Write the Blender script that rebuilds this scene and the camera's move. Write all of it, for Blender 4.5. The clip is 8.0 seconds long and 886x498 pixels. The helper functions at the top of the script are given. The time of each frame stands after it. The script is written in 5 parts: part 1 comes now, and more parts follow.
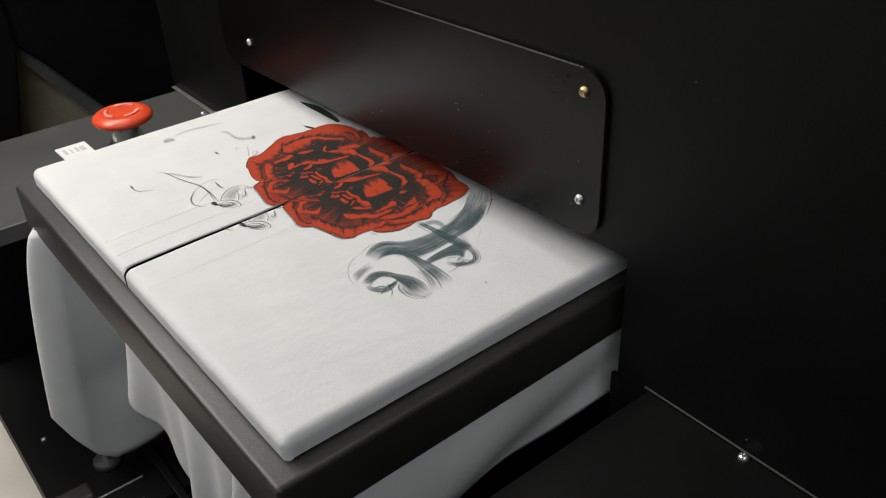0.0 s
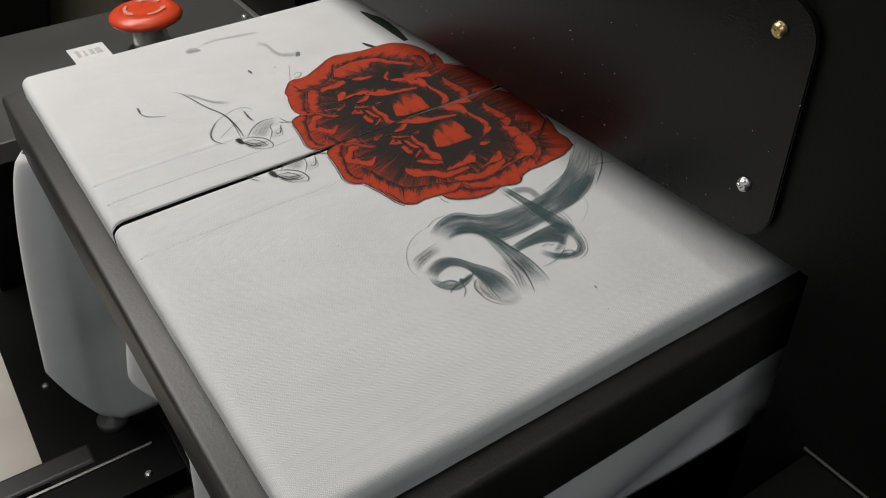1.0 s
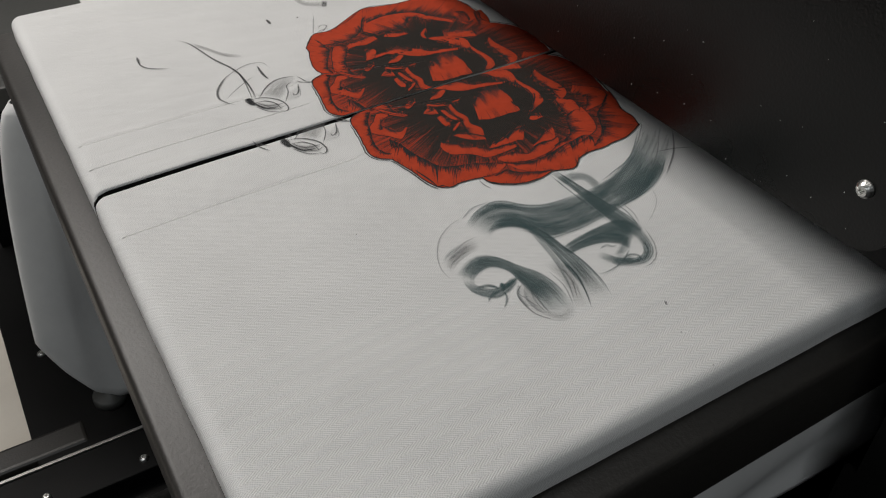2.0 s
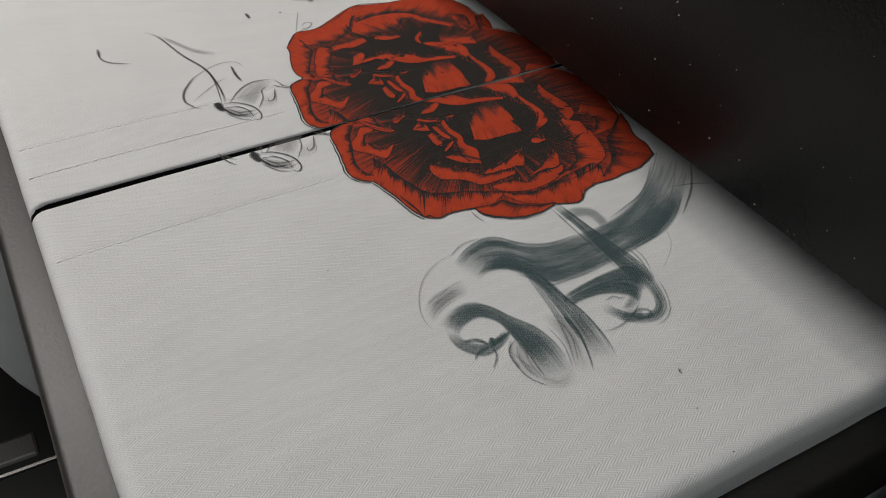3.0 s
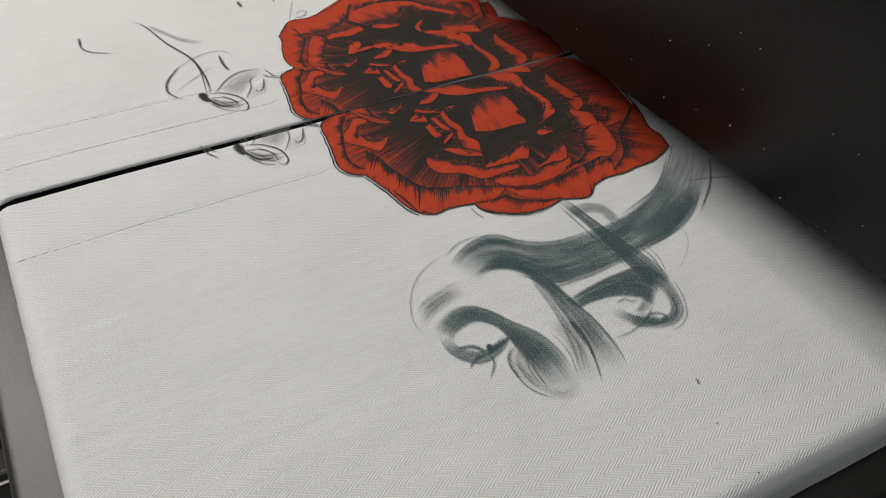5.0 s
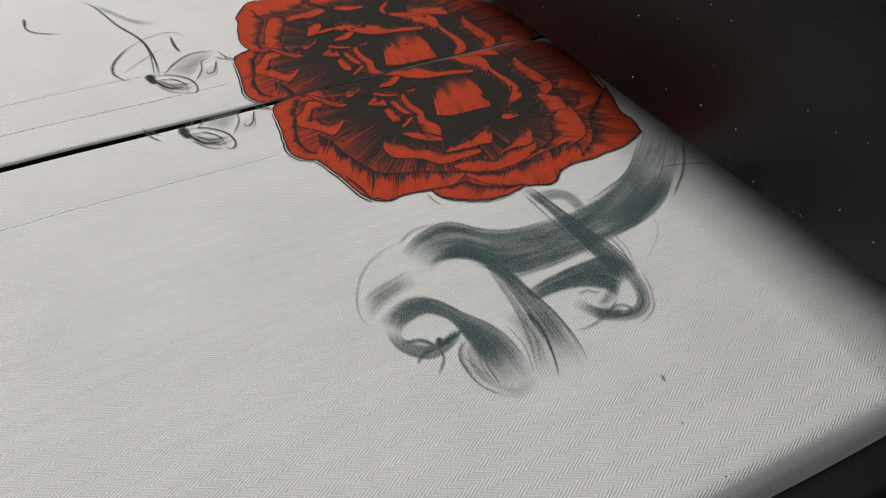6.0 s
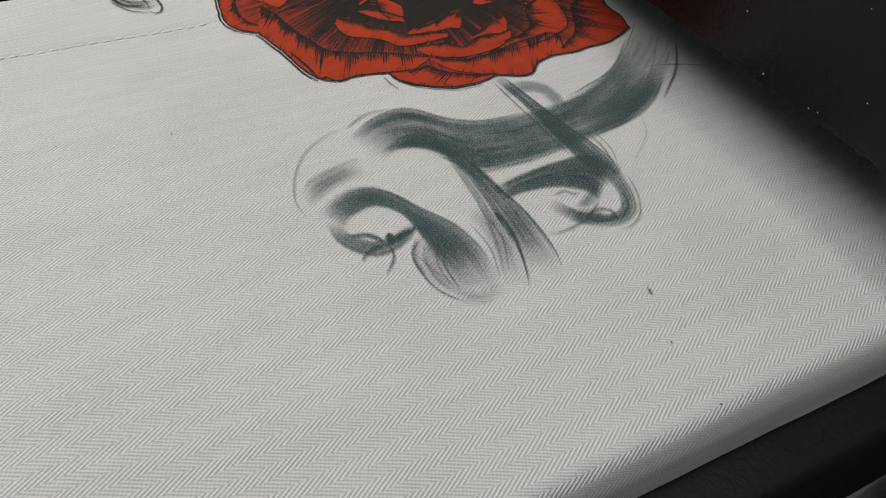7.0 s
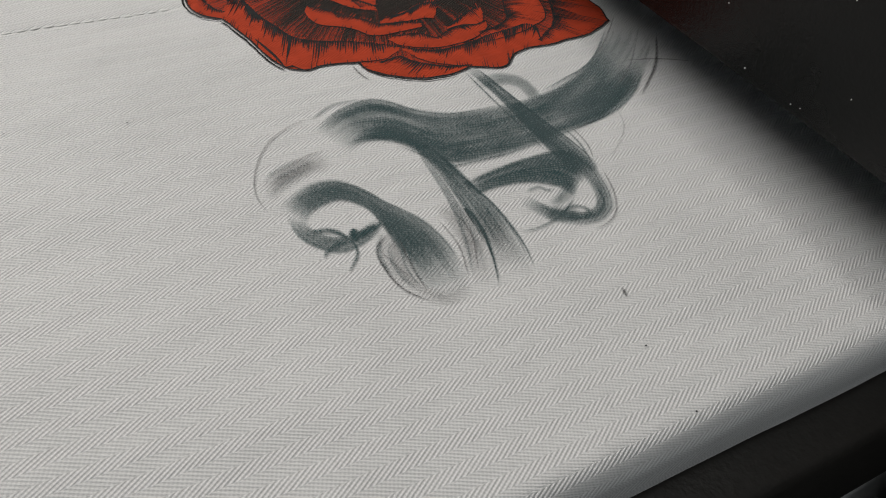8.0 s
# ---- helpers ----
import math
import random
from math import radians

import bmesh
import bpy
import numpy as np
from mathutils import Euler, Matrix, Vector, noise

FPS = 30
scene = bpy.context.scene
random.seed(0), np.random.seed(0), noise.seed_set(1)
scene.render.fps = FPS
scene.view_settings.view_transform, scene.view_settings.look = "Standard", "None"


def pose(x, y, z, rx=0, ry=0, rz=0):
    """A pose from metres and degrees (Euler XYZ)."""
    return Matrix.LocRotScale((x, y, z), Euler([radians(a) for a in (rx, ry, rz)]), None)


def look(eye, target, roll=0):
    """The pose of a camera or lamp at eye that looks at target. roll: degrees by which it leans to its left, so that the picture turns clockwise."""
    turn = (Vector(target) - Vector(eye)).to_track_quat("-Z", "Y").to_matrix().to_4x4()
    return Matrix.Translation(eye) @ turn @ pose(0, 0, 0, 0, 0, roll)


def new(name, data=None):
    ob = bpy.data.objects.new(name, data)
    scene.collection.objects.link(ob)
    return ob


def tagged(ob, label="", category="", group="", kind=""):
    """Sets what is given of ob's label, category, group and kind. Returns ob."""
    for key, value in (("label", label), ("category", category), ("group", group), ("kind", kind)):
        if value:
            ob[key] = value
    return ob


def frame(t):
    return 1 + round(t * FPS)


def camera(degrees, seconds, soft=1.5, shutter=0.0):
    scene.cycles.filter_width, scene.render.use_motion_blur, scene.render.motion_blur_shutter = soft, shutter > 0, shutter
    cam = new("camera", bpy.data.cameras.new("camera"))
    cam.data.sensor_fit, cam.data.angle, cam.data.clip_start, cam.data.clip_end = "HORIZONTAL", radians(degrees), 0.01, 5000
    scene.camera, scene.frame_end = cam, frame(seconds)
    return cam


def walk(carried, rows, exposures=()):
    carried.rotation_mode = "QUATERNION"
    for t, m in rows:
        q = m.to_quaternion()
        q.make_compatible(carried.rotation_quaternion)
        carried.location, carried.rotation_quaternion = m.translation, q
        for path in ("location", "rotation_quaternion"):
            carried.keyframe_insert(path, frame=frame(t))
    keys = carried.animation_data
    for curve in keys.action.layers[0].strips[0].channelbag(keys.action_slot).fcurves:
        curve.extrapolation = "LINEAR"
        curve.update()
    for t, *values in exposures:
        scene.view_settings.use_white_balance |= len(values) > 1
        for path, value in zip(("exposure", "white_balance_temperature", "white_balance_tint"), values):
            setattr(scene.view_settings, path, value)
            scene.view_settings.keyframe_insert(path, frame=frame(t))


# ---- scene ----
# the camera and its walk
cam = camera(53.2, 8.0, soft=1.1)
PATH = [
    (0, (-0.11, -0.252, 0.273), (0.911, 1.088, -0.805), -2.6),
    (0.5, (-0.084, -0.2, 0.244), (0.846, 1.1, -0.96), -2.3),
    (1, (-0.047, -0.141, 0.225), (0.81, 1.178, -1.011), -0.8),
    (1.5, (-0.027, -0.099, 0.202), (0.768, 1.224, -1.07), -0.4),
    (1.7, (-0.025, -0.098, 0.199), (0.76, 1.219, -1.086), -0.1),
    (3, (0.001, -0.06, 0.182), (0.79, 1.227, -1.129), 3.9),
    (3.5, (0.006, -0.053, 0.176), (0.799, 1.232, -1.135), 4.1),
    (4, (0.009, -0.05, 0.173), (0.792, 1.231, -1.148), 4.0),
    (5.5, (0.021, -0.05, 0.161), (0.776, 1.277, -1.13), 2.7),
    (6, (0.03, -0.047, 0.152), (0.802, 1.269, -1.142), 3.3),
    (6.5, (0.036, -0.04, 0.128), (0.835, 1.194, -1.228), 6.5),
    (7, (0.039, -0.034, 0.12), (0.874, 1.165, -1.246), 9.1),
    (7.5, (0.043, -0.031, 0.114), (0.911, 1.155, -1.242), 10.5),
    (8, (0.045, -0.031, 0.115), (0.911, 1.147, -1.249), 10.7),
]
walk(cam, [(t, look(eye, target, roll)) for t, eye, target, roll in PATH],
     [(0.0, 0.2), (0.5, 0.18), (1.0, -0.18), (1.5, -0.31), (3.0, -0.47), (3.5, -0.37), (4.0, -0.27), (5.5, -0.14), (6.0, -0.17), (6.5, -0.18), (8.0, -0.24)])


# light: a bright window side and a ceiling panel in a dim workshop, plus fills
world = bpy.data.worlds.new("workshop_air")
scene.world = world
world.use_nodes = True
world.node_tree.nodes["Background"].inputs[0].default_value = (0.9, 0.95, 1.0, 1)
world.node_tree.nodes["Background"].inputs[1].default_value = 0.02


def area(name, eye, target, sx, sy, power, colour):
    lamp = bpy.data.lights.new(name, "AREA")
    lamp.shape, lamp.size, lamp.size_y, lamp.energy, lamp.color = "RECTANGLE", sx, sy, power, colour
    ob = new(name, lamp)
    ob.matrix_world = look(eye, target)
    return ob


area("window_light", (-0.18, 0.74, 0.68), (0.04, 0.28, 0), 0.9, 0.3, 9.3, (1.0, 0.955, 0.912))
# side and front: unseen fills added to brighten the hanging cloth
area("side_fill_light", (-2.3, 0.2, 0.9), (0.1, 0.2, 0), 1.4, 1.0, 3.5, (0.90, 0.96, 1.0))
area("front_fill_light", (-0.9, -1.2, 1.35), (0, 0.1, -0.1), 1.2, 0.3, 8, (0.92, 0.97, 1.0))
area("ceiling_light", (0.08, 0.15, 1.72), (0.08, 0.16, 0), 0.4, 1.2, 3.5, (1.0, 0.97, 0.93))


# ---- materials ----
def material(name, colour=(0.5, 0.5, 0.5), rough=0.5, metal=0.0, spec=0.5):
    m = bpy.data.materials.new(name)
    m.use_nodes = True
    b = m.node_tree.nodes["Principled BSDF"]
    b.inputs["Base Color"].default_value = (*colour, 1)
    b.inputs["Roughness"].default_value = rough
    b.inputs["Metallic"].default_value = metal
    b.inputs["Specular IOR Level"].default_value = spec
    return m, m.node_tree, b


def node(tree, kind, **values):
    n = tree.nodes.new(kind)
    for key, value in values.items():
        n.inputs[key.replace("_", " ")].default_value = value
    return n


def maths(tree, op, a, b=None, c=None):
    n = tree.nodes.new("ShaderNodeMath")
    n.operation = op
    for i, v in enumerate((a, b, c)):
        if v is None:
            continue
        if isinstance(v, (int, float)):
            n.inputs[i].default_value = v
        else:
            tree.links.new(v, n.inputs[i])
    return n.outputs[0]


def noise_at(tree, coords, scale, detail=3.0, rough=0.5, stretch=(1, 1, 1)):
    mp = node(tree, "ShaderNodeMapping", Scale=stretch)
    tree.links.new(coords, mp.inputs["Vector"])
    n = node(tree, "ShaderNodeTexNoise", Scale=scale, Detail=detail, Roughness=rough)
    tree.links.new(mp.outputs[0], n.inputs["Vector"])
    return n.outputs["Fac"]


def ramp(tree, fac, stops):
    r = tree.nodes.new("ShaderNodeValToRGB")
    el = r.color_ramp.elements
    el[0].position, el[0].color = stops[0][0], (*stops[0][1], 1)
    el[1].position, el[1].color = stops[-1][0], (*stops[-1][1], 1)
    for p, c in stops[1:-1]:
        e = el.new(p)
        e.color = (*c, 1)
    tree.links.new(fac, r.inputs[0])
    return r.outputs["Color"]


def bump(tree, b, height, strength, distance):
    n = node(tree, "ShaderNodeBump", Strength=strength, Distance=distance)
    tree.links.new(height, n.inputs["Height"])
    tree.links.new(n.outputs[0], b.inputs["Normal"])
    return n


def coords_of(tree, which="Object"):
    return tree.nodes.new("ShaderNodeTexCoord").outputs[which]


def coated(name, dark, light, rough, spec=0.5, grain=900.0, relief=0.25):
    """Powder-coated sheet metal: fine orange-peel grain and broad handling marks."""
    m, tree, b = material(name, dark, rough, 0.0, spec)
    co = coords_of(tree)
    broad = noise_at(tree, co, 14, 4, 0.6)
    fine = noise_at(tree, co, grain, 2, 0.6)
    tree.links.new(ramp(tree, maths(tree, "MULTIPLY_ADD", fine, 0.4, maths(tree, "MULTIPLY", broad, 0.6)), [(0.35, dark), (0.7, light)]), b.inputs["Base Color"])
    tree.links.new(maths(tree, "MULTIPLY_ADD", broad, 0.22, rough - 0.1), b.inputs["Roughness"])
    bump(tree, b, fine, relief, 0.0004)
    return m


def vector_maths(tree, op, a, b):
    n = tree.nodes.new("ShaderNodeVectorMath")
    n.operation = op
    for i, v in enumerate((a, b)):
        if isinstance(v, tuple):
            n.inputs[i].default_value = v
        else:
            tree.links.new(v, n.inputs["Scale"] if op == "SCALE" and i else n.inputs[i])
    return n.outputs[0]


def weave(tree):
    """Herringbone twill: 2.4 mm bands of ribs at plus and minus 30 degrees, 0.6 mm apart. Gives coordinates, rib height and tilt."""
    co = coords_of(tree)
    mp = node(tree, "ShaderNodeMapping", Rotation=(0, 0, -0.045))
    tree.links.new(co, mp.inputs["Vector"])
    xyz = tree.nodes.new("ShaderNodeSeparateXYZ")
    tree.links.new(mp.outputs[0], xyz.inputs[0])
    # the cloth runs on down over the pad's rim
    across, down = (maths(tree, "ADD", xyz.outputs[i], xyz.outputs["Z"]) for i in ("X", "Y"))
    warp = maths(tree, "MULTIPLY_ADD", noise_at(tree, co, 60, 2), 0.0004, down)
    zig = maths(tree, "MULTIPLY", maths(tree, "PINGPONG", warp, 0.0024), 1.75)
    phase = maths(tree, "MULTIPLY", maths(tree, "SUBTRACT", across, zig), 2 * math.pi / 0.0013)
    # each rib is a row of separate stitches, uneven in height
    uneven = maths(tree, "MULTIPLY_ADD", noise_at(tree, co, 900, 2), 1.4, 0.3)
    side = maths(tree, "SIGN", maths(tree, "SINE", maths(tree, "MULTIPLY", warp, math.pi / 0.0024)))
    way = tree.nodes.new("ShaderNodeCombineXYZ")
    way.inputs[0].default_value = -0.6
    tree.links.new(maths(tree, "MULTIPLY", side, 1.3), way.inputs[1])
    tilt = vector_maths(tree, "SCALE", way.outputs[0], maths(tree, "MULTIPLY", maths(tree, "COSINE", phase), uneven))
    # along a rib: the single stitches
    run = maths(tree, "MULTIPLY_ADD", across, 0.87, maths(tree, "MULTIPLY", zig, 0.285))
    bead = maths(tree, "SINE", maths(tree, "MULTIPLY", run, 2 * math.pi / 0.00062))
    grain = maths(tree, "MULTIPLY_ADD", noise_at(tree, co, 2600, 2, 0.6), 2.2, -1.1)
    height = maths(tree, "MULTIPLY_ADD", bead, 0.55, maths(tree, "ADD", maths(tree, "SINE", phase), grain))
    return co, height, tilt


def weave_normal(tree, b, tilt, strength, base=None):
    if base is None:
        base = tree.nodes.new("ShaderNodeNewGeometry").outputs["Normal"]
    total = vector_maths(tree, "ADD", base, vector_maths(tree, "SCALE", tilt, strength_of(tree, strength)))
    tree.links.new(vector_maths(tree, "NORMALIZE", total, (0, 0, 0)), b.inputs["Normal"])


def strength_of(tree, value):
    n = tree.nodes.new("ShaderNodeValue")
    n.outputs[0].default_value = value
    return n.outputs[0]


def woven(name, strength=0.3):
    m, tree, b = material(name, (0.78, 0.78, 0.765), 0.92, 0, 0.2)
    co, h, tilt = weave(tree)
    # shade between the ribs is painted into the base colour, with random mottling
    shade_mottle = maths(tree, "MULTIPLY_ADD", h, 0.25, maths(tree, "MULTIPLY_ADD", noise_at(tree, co, 28, 4, 0.6), 0.5, 0.25))
    tree.links.new(ramp(tree, shade_mottle, [(0.26, (0.64, 0.64, 0.635)), (0.62, (0.82, 0.82, 0.81))]), b.inputs["Base Color"])
    soft = noise_at(tree, co, 30, 3, 0.5, (1, 2.2, 1))
    first = bump(tree, b, soft, 0.35, 0.003)
    weave_normal(tree, b, tilt, strength, first.outputs[0])
    return m


def ink_uv(tree):
    uv = tree.nodes.new("ShaderNodeUVMap")
    uv.uv_map = "ink"
    xyz = tree.nodes.new("ShaderNodeSeparateXYZ")
    tree.links.new(uv.outputs[0], xyz.inputs[0])
    return uv.outputs[0], xyz.outputs["X"], xyz.outputs["Y"]


def printed(name, red, black, bias):
    """Engraved ink: red with black hatching that runs across the petal and thickens towards its inner edge."""
    m, tree, b = material(name, red, 0.85, 0, 0.2)
    co, h, tilt = weave(tree)
    uv, along, across = ink_uv(tree)
    hatch = noise_at(tree, uv, 6.0, 2.0, 0.75, (1.0, 0.16, 1))
    long_ = noise_at(tree, uv, 0.3, 2.0, 0.5, (1.0, 0.8, 1))
    grain = noise_at(tree, co, 1500, 2, 0.6)
    k = maths(tree, "MULTIPLY_ADD", hatch, 1.3, maths(tree, "MULTIPLY_ADD", long_, 0.85, maths(tree, "SUBTRACT", across, 0.075)))
    k = maths(tree, "MULTIPLY_ADD", grain, 0.42, maths(tree, "MULTIPLY_ADD", h, 0.07, k))
    k = maths(tree, "SUBTRACT", k, 0.085)
    k = maths(tree, "ADD", k, bias)
    mottle = noise_at(tree, co, 220, 3, 0.6)
    mix = tree.nodes.new("ShaderNodeMix")
    mix.data_type = "RGBA"
    deep = tuple(c * 0.8 for c in red)
    tree.links.new(ramp(tree, mottle, [(0.3, deep), (0.65, red)]), mix.inputs["A"])
    worn = maths(tree, "MULTIPLY_ADD", h, 0.35, maths(tree, "MULTIPLY_ADD", grain, 0.9, 0.05))
    tree.links.new(ramp(tree, worn, [(0.45, black), (0.95, (0.07, 0.055, 0.048))]), mix.inputs["B"])
    edge = tree.nodes.new("ShaderNodeMapRange")
    edge.inputs["From Min"].default_value, edge.inputs["From Max"].default_value = 1.62, 1.82
    tree.links.new(k, edge.inputs["Value"])
    tree.links.new(edge.outputs[0], mix.inputs["Factor"])
    tree.links.new(mix.outputs["Result"], b.inputs["Base Color"])
    weave_normal(tree, b, tilt, 0.22)
    return m


def wash(name, dark, pale):
    """Thin ink wash: brushed streaks along the stroke, thinning to nothing where the ink attribute falls."""
    m, tree, b = material(name, dark, 0.9, 0, 0.15)
    co, h, tilt = weave(tree)
    uv, along, across = ink_uv(tree)
    at = tree.nodes.new("ShaderNodeAttribute")
    at.attribute_name = "ink_density"
    streak = noise_at(tree, uv, 1.0, 4.0, 0.6, (0.03, 5.0, 1))
    cloud = noise_at(tree, co, 90, 4, 0.6)
    fibre = maths(tree, "MULTIPLY_ADD", h, 0.38, noise_at(tree, co, 1800, 2))
    k = maths(tree, "MULTIPLY", maths(tree, "MULTIPLY_ADD", streak, 0.85, 0.05), maths(tree, "MULTIPLY_ADD", cloud, 0.6, 0.55))
    k = maths(tree, "MULTIPLY", maths(tree, "MULTIPLY", k, at.outputs["Fac"]), maths(tree, "MULTIPLY_ADD", fibre, 1.1, 0.68))
    clamp = tree.nodes.new("ShaderNodeClamp")
    tree.links.new(k, clamp.inputs[0])
    tree.links.new(ramp(tree, clamp.outputs[0], [(0.15, pale), (0.8, dark)]), b.inputs["Base Color"])
    weave_normal(tree, b, tilt, 0.22)
    clear = tree.nodes.new("ShaderNodeBsdfTransparent")
    mix = tree.nodes.new("ShaderNodeMixShader")
    tree.links.new(clamp.outputs[0], mix.inputs[0])
    tree.links.new(clear.outputs[0], mix.inputs[1])
    tree.links.new(b.outputs[0], mix.inputs[2])
    tree.links.new(mix.outputs[0], tree.nodes["Material Output"].inputs["Surface"])
    return m


def metal(name, colour, rough):
    m, tree, b = material(name, colour, rough, 1.0)
    co = coords_of(tree)
    tree.links.new(maths(tree, "MULTIPLY_ADD", noise_at(tree, co, 700, 3), 0.3, rough - 0.1), b.inputs["Roughness"])
    return m


def mottled(name, a, c, scale, rough, relief=0.1):
    m, tree, b = material(name, a, rough)
    co = coords_of(tree)
    tree.links.new(ramp(tree, noise_at(tree, co, scale, 5, 0.6), [(0.35, a), (0.65, c)]), b.inputs["Base Color"])
    bump(tree, b, noise_at(tree, co, scale * 12, 2), relief, 0.0005)
    return m


M_PANEL = coated("black_powder_coat", (0.0018, 0.0018, 0.0017), (0.0032, 0.0032, 0.003), 0.5, 0.22)
M_PLATE = coated("satin_black_coat", (0.0025, 0.0025, 0.0022), (0.0042, 0.004, 0.0035), 0.29, 0.33)
M_FRAME = coated("dark_grey_coat", (0.017, 0.0155, 0.0137), (0.034, 0.031, 0.027), 0.46, 0.75, 700, 0.35)
M_DECK = coated("grey_black_coat", (0.042, 0.043, 0.04), (0.062, 0.063, 0.059), 0.45, 0.5)
M_BASE = coated("matt_black_coat", (0.0015, 0.0015, 0.0015), (0.004, 0.004, 0.004), 0.5, 0.2)
M_RUBBER = mottled("black_rubber", (0.004, 0.004, 0.004), (0.01, 0.01, 0.01), 80, 0.8)
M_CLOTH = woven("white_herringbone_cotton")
M_HANG = mottled("white_cotton_hanging", (0.70, 0.70, 0.69), (0.78, 0.78, 0.77), 18, 0.92, 0.25)
M_THREAD = material("white_thread", (0.82, 0.82, 0.80), 0.9, 0, 0.2)[0]
M_ROSE = printed("red_engraved_ink", (0.52, 0.060, 0.022), (0.018, 0.018, 0.015), -0.3)
M_DARK = printed("black_engraved_ink", (0.46, 0.050, 0.02), (0.011, 0.011, 0.009), 0.46)
M_LINE = mottled("black_ink", (0.008, 0.008, 0.008), (0.02, 0.02, 0.02), 600, 0.9)
M_LEAF = mottled("dark_green_ink", (0.012, 0.018, 0.008), (0.03, 0.05, 0.02), 400, 0.9)
M_SMOKE = wash("blue_grey_ink_wash", (0.045, 0.085, 0.088), (0.15, 0.21, 0.215))
M_GREYINK = wash("grey_ink_wash", (0.03, 0.031, 0.033), (0.3, 0.3, 0.3))
M_RED = mottled("red_plastic", (0.70, 0.065, 0.022), (0.78, 0.085, 0.03), 60, 0.3, 0.03)
M_ARROW = mottled("pale_red_marking", (0.75, 0.30, 0.22), (0.8, 0.38, 0.3), 200, 0.4)
M_STEEL = metal("zinc_steel", (0.75, 0.75, 0.72), 0.28)
M_BRASS = metal("yellow_zinc", (0.78, 0.60, 0.30), 0.28)
M_ALU = metal("brushed_aluminium", (0.55, 0.54, 0.52), 0.35)
M_LABEL = mottled("white_paper", (0.72, 0.72, 0.70), (0.8, 0.8, 0.78), 300, 0.6)
M_PRINT = mottled("grey_print", (0.48, 0.48, 0.48), (0.58, 0.58, 0.58), 500, 0.7)
# near-black for the strip that is added to darken the open placket
M_GAP = material("black_gap", (0.0015, 0.0015, 0.0015), 0.95, 0, 0.03)[0]
M_BEIGE = mottled("beige_laminate", (0.68, 0.63, 0.55), (0.74, 0.69, 0.61), 25, 0.55)
M_WALL = mottled("dim_plaster", (0.20, 0.20, 0.19), (0.26, 0.25, 0.24), 6, 0.9)
M_FLOOR_LIT = mottled("lit_brown_floor", (0.46, 0.41, 0.27), (0.58, 0.53, 0.38), 30, 0.7)
M_TRIM = mottled("grey_trim", (0.14, 0.14, 0.135), (0.2, 0.2, 0.19), 40, 0.6)
M_FLOOR = mottled("brown_floor", (0.10, 0.085, 0.055), (0.15, 0.125, 0.085), 10, 0.6)


# ---- builders ----
def part(name, bm, mat, parent=None, label="", smooth=False):
    me = bpy.data.meshes.new(name)
    bm.normal_update()
    for f in bm.faces:
        f.smooth = smooth
    bm.to_mesh(me)
    bm.free()
    ob = new(name, me)
    me.materials.append(mat)
    if parent is not None:
        ob.parent = parent
    if label:
        ob["label"] = label
    return ob


def thing(name, label, category, group="", kind="", at=(0, 0, 0)):
    ob = new(name)
    ob.location = at
    ob.empty_display_size = 0.02
    return tagged(ob, label, category, group, kind)


def box(x0, y0, z0, x1, y1, z1, bevel=0.0, seg=2, bm=None):
    out = bm or bmesh.new()
    made = bmesh.ops.create_cube(out, size=1)["verts"]
    for v in made:
        v.co = Vector(((x0 + x1) / 2 + v.co.x * (x1 - x0), (y0 + y1) / 2 + v.co.y * (y1 - y0), (z0 + z1) / 2 + v.co.z * (z1 - z0)))
    if bevel:
        edges = list({e for v in made for e in v.link_edges})
        bmesh.ops.bevel(out, geom=edges, offset=bevel, segments=seg, affect="EDGES", profile=0.5)
    return out


def lathe(profile, steps=32, bm=None):
    """A turned body about z from (radius, height) pairs."""
    out = bm or bmesh.new()
    rings = []
    for r, z in profile:
        if r < 1e-6:
            rings.append([out.verts.new((0, 0, z))])
        else:
            rings.append([out.verts.new((r * math.cos(2 * math.pi * i / steps), r * math.sin(2 * math.pi * i / steps), z)) for i in range(steps)])
    for a, b in zip(rings, rings[1:]):
        for i in range(steps):
            q = [a[i % len(a)], a[(i + 1) % len(a)], b[(i + 1) % len(b)], b[i % len(b)]]
            q = [v for n, v in enumerate(q) if v not in q[:n]]
            if len(q) > 2:
                out.faces.new(q)
    bmesh.ops.recalc_face_normals(out, faces=out.faces[:])
    return out


def outline_slab(points, depth, axis, bevel=0.0):
    """A flat sheet with the given outline, thickened along the axis vector."""
    bm = bmesh.new()
    face = bm.faces.new([bm.verts.new(p) for p in points])
    ext = bmesh.ops.extrude_face_region(bm, geom=[face])
    for v in [g for g in ext["geom"] if isinstance(g, bmesh.types.BMVert)]:
        v.co += Vector(axis) * depth
    bmesh.ops.recalc_face_normals(bm, faces=bm.faces[:])
    if bevel:
        bmesh.ops.bevel(bm, geom=[e for e in bm.edges if e.calc_face_angle(0) > 0.8], offset=bevel, segments=2, affect="EDGES")
    return bm


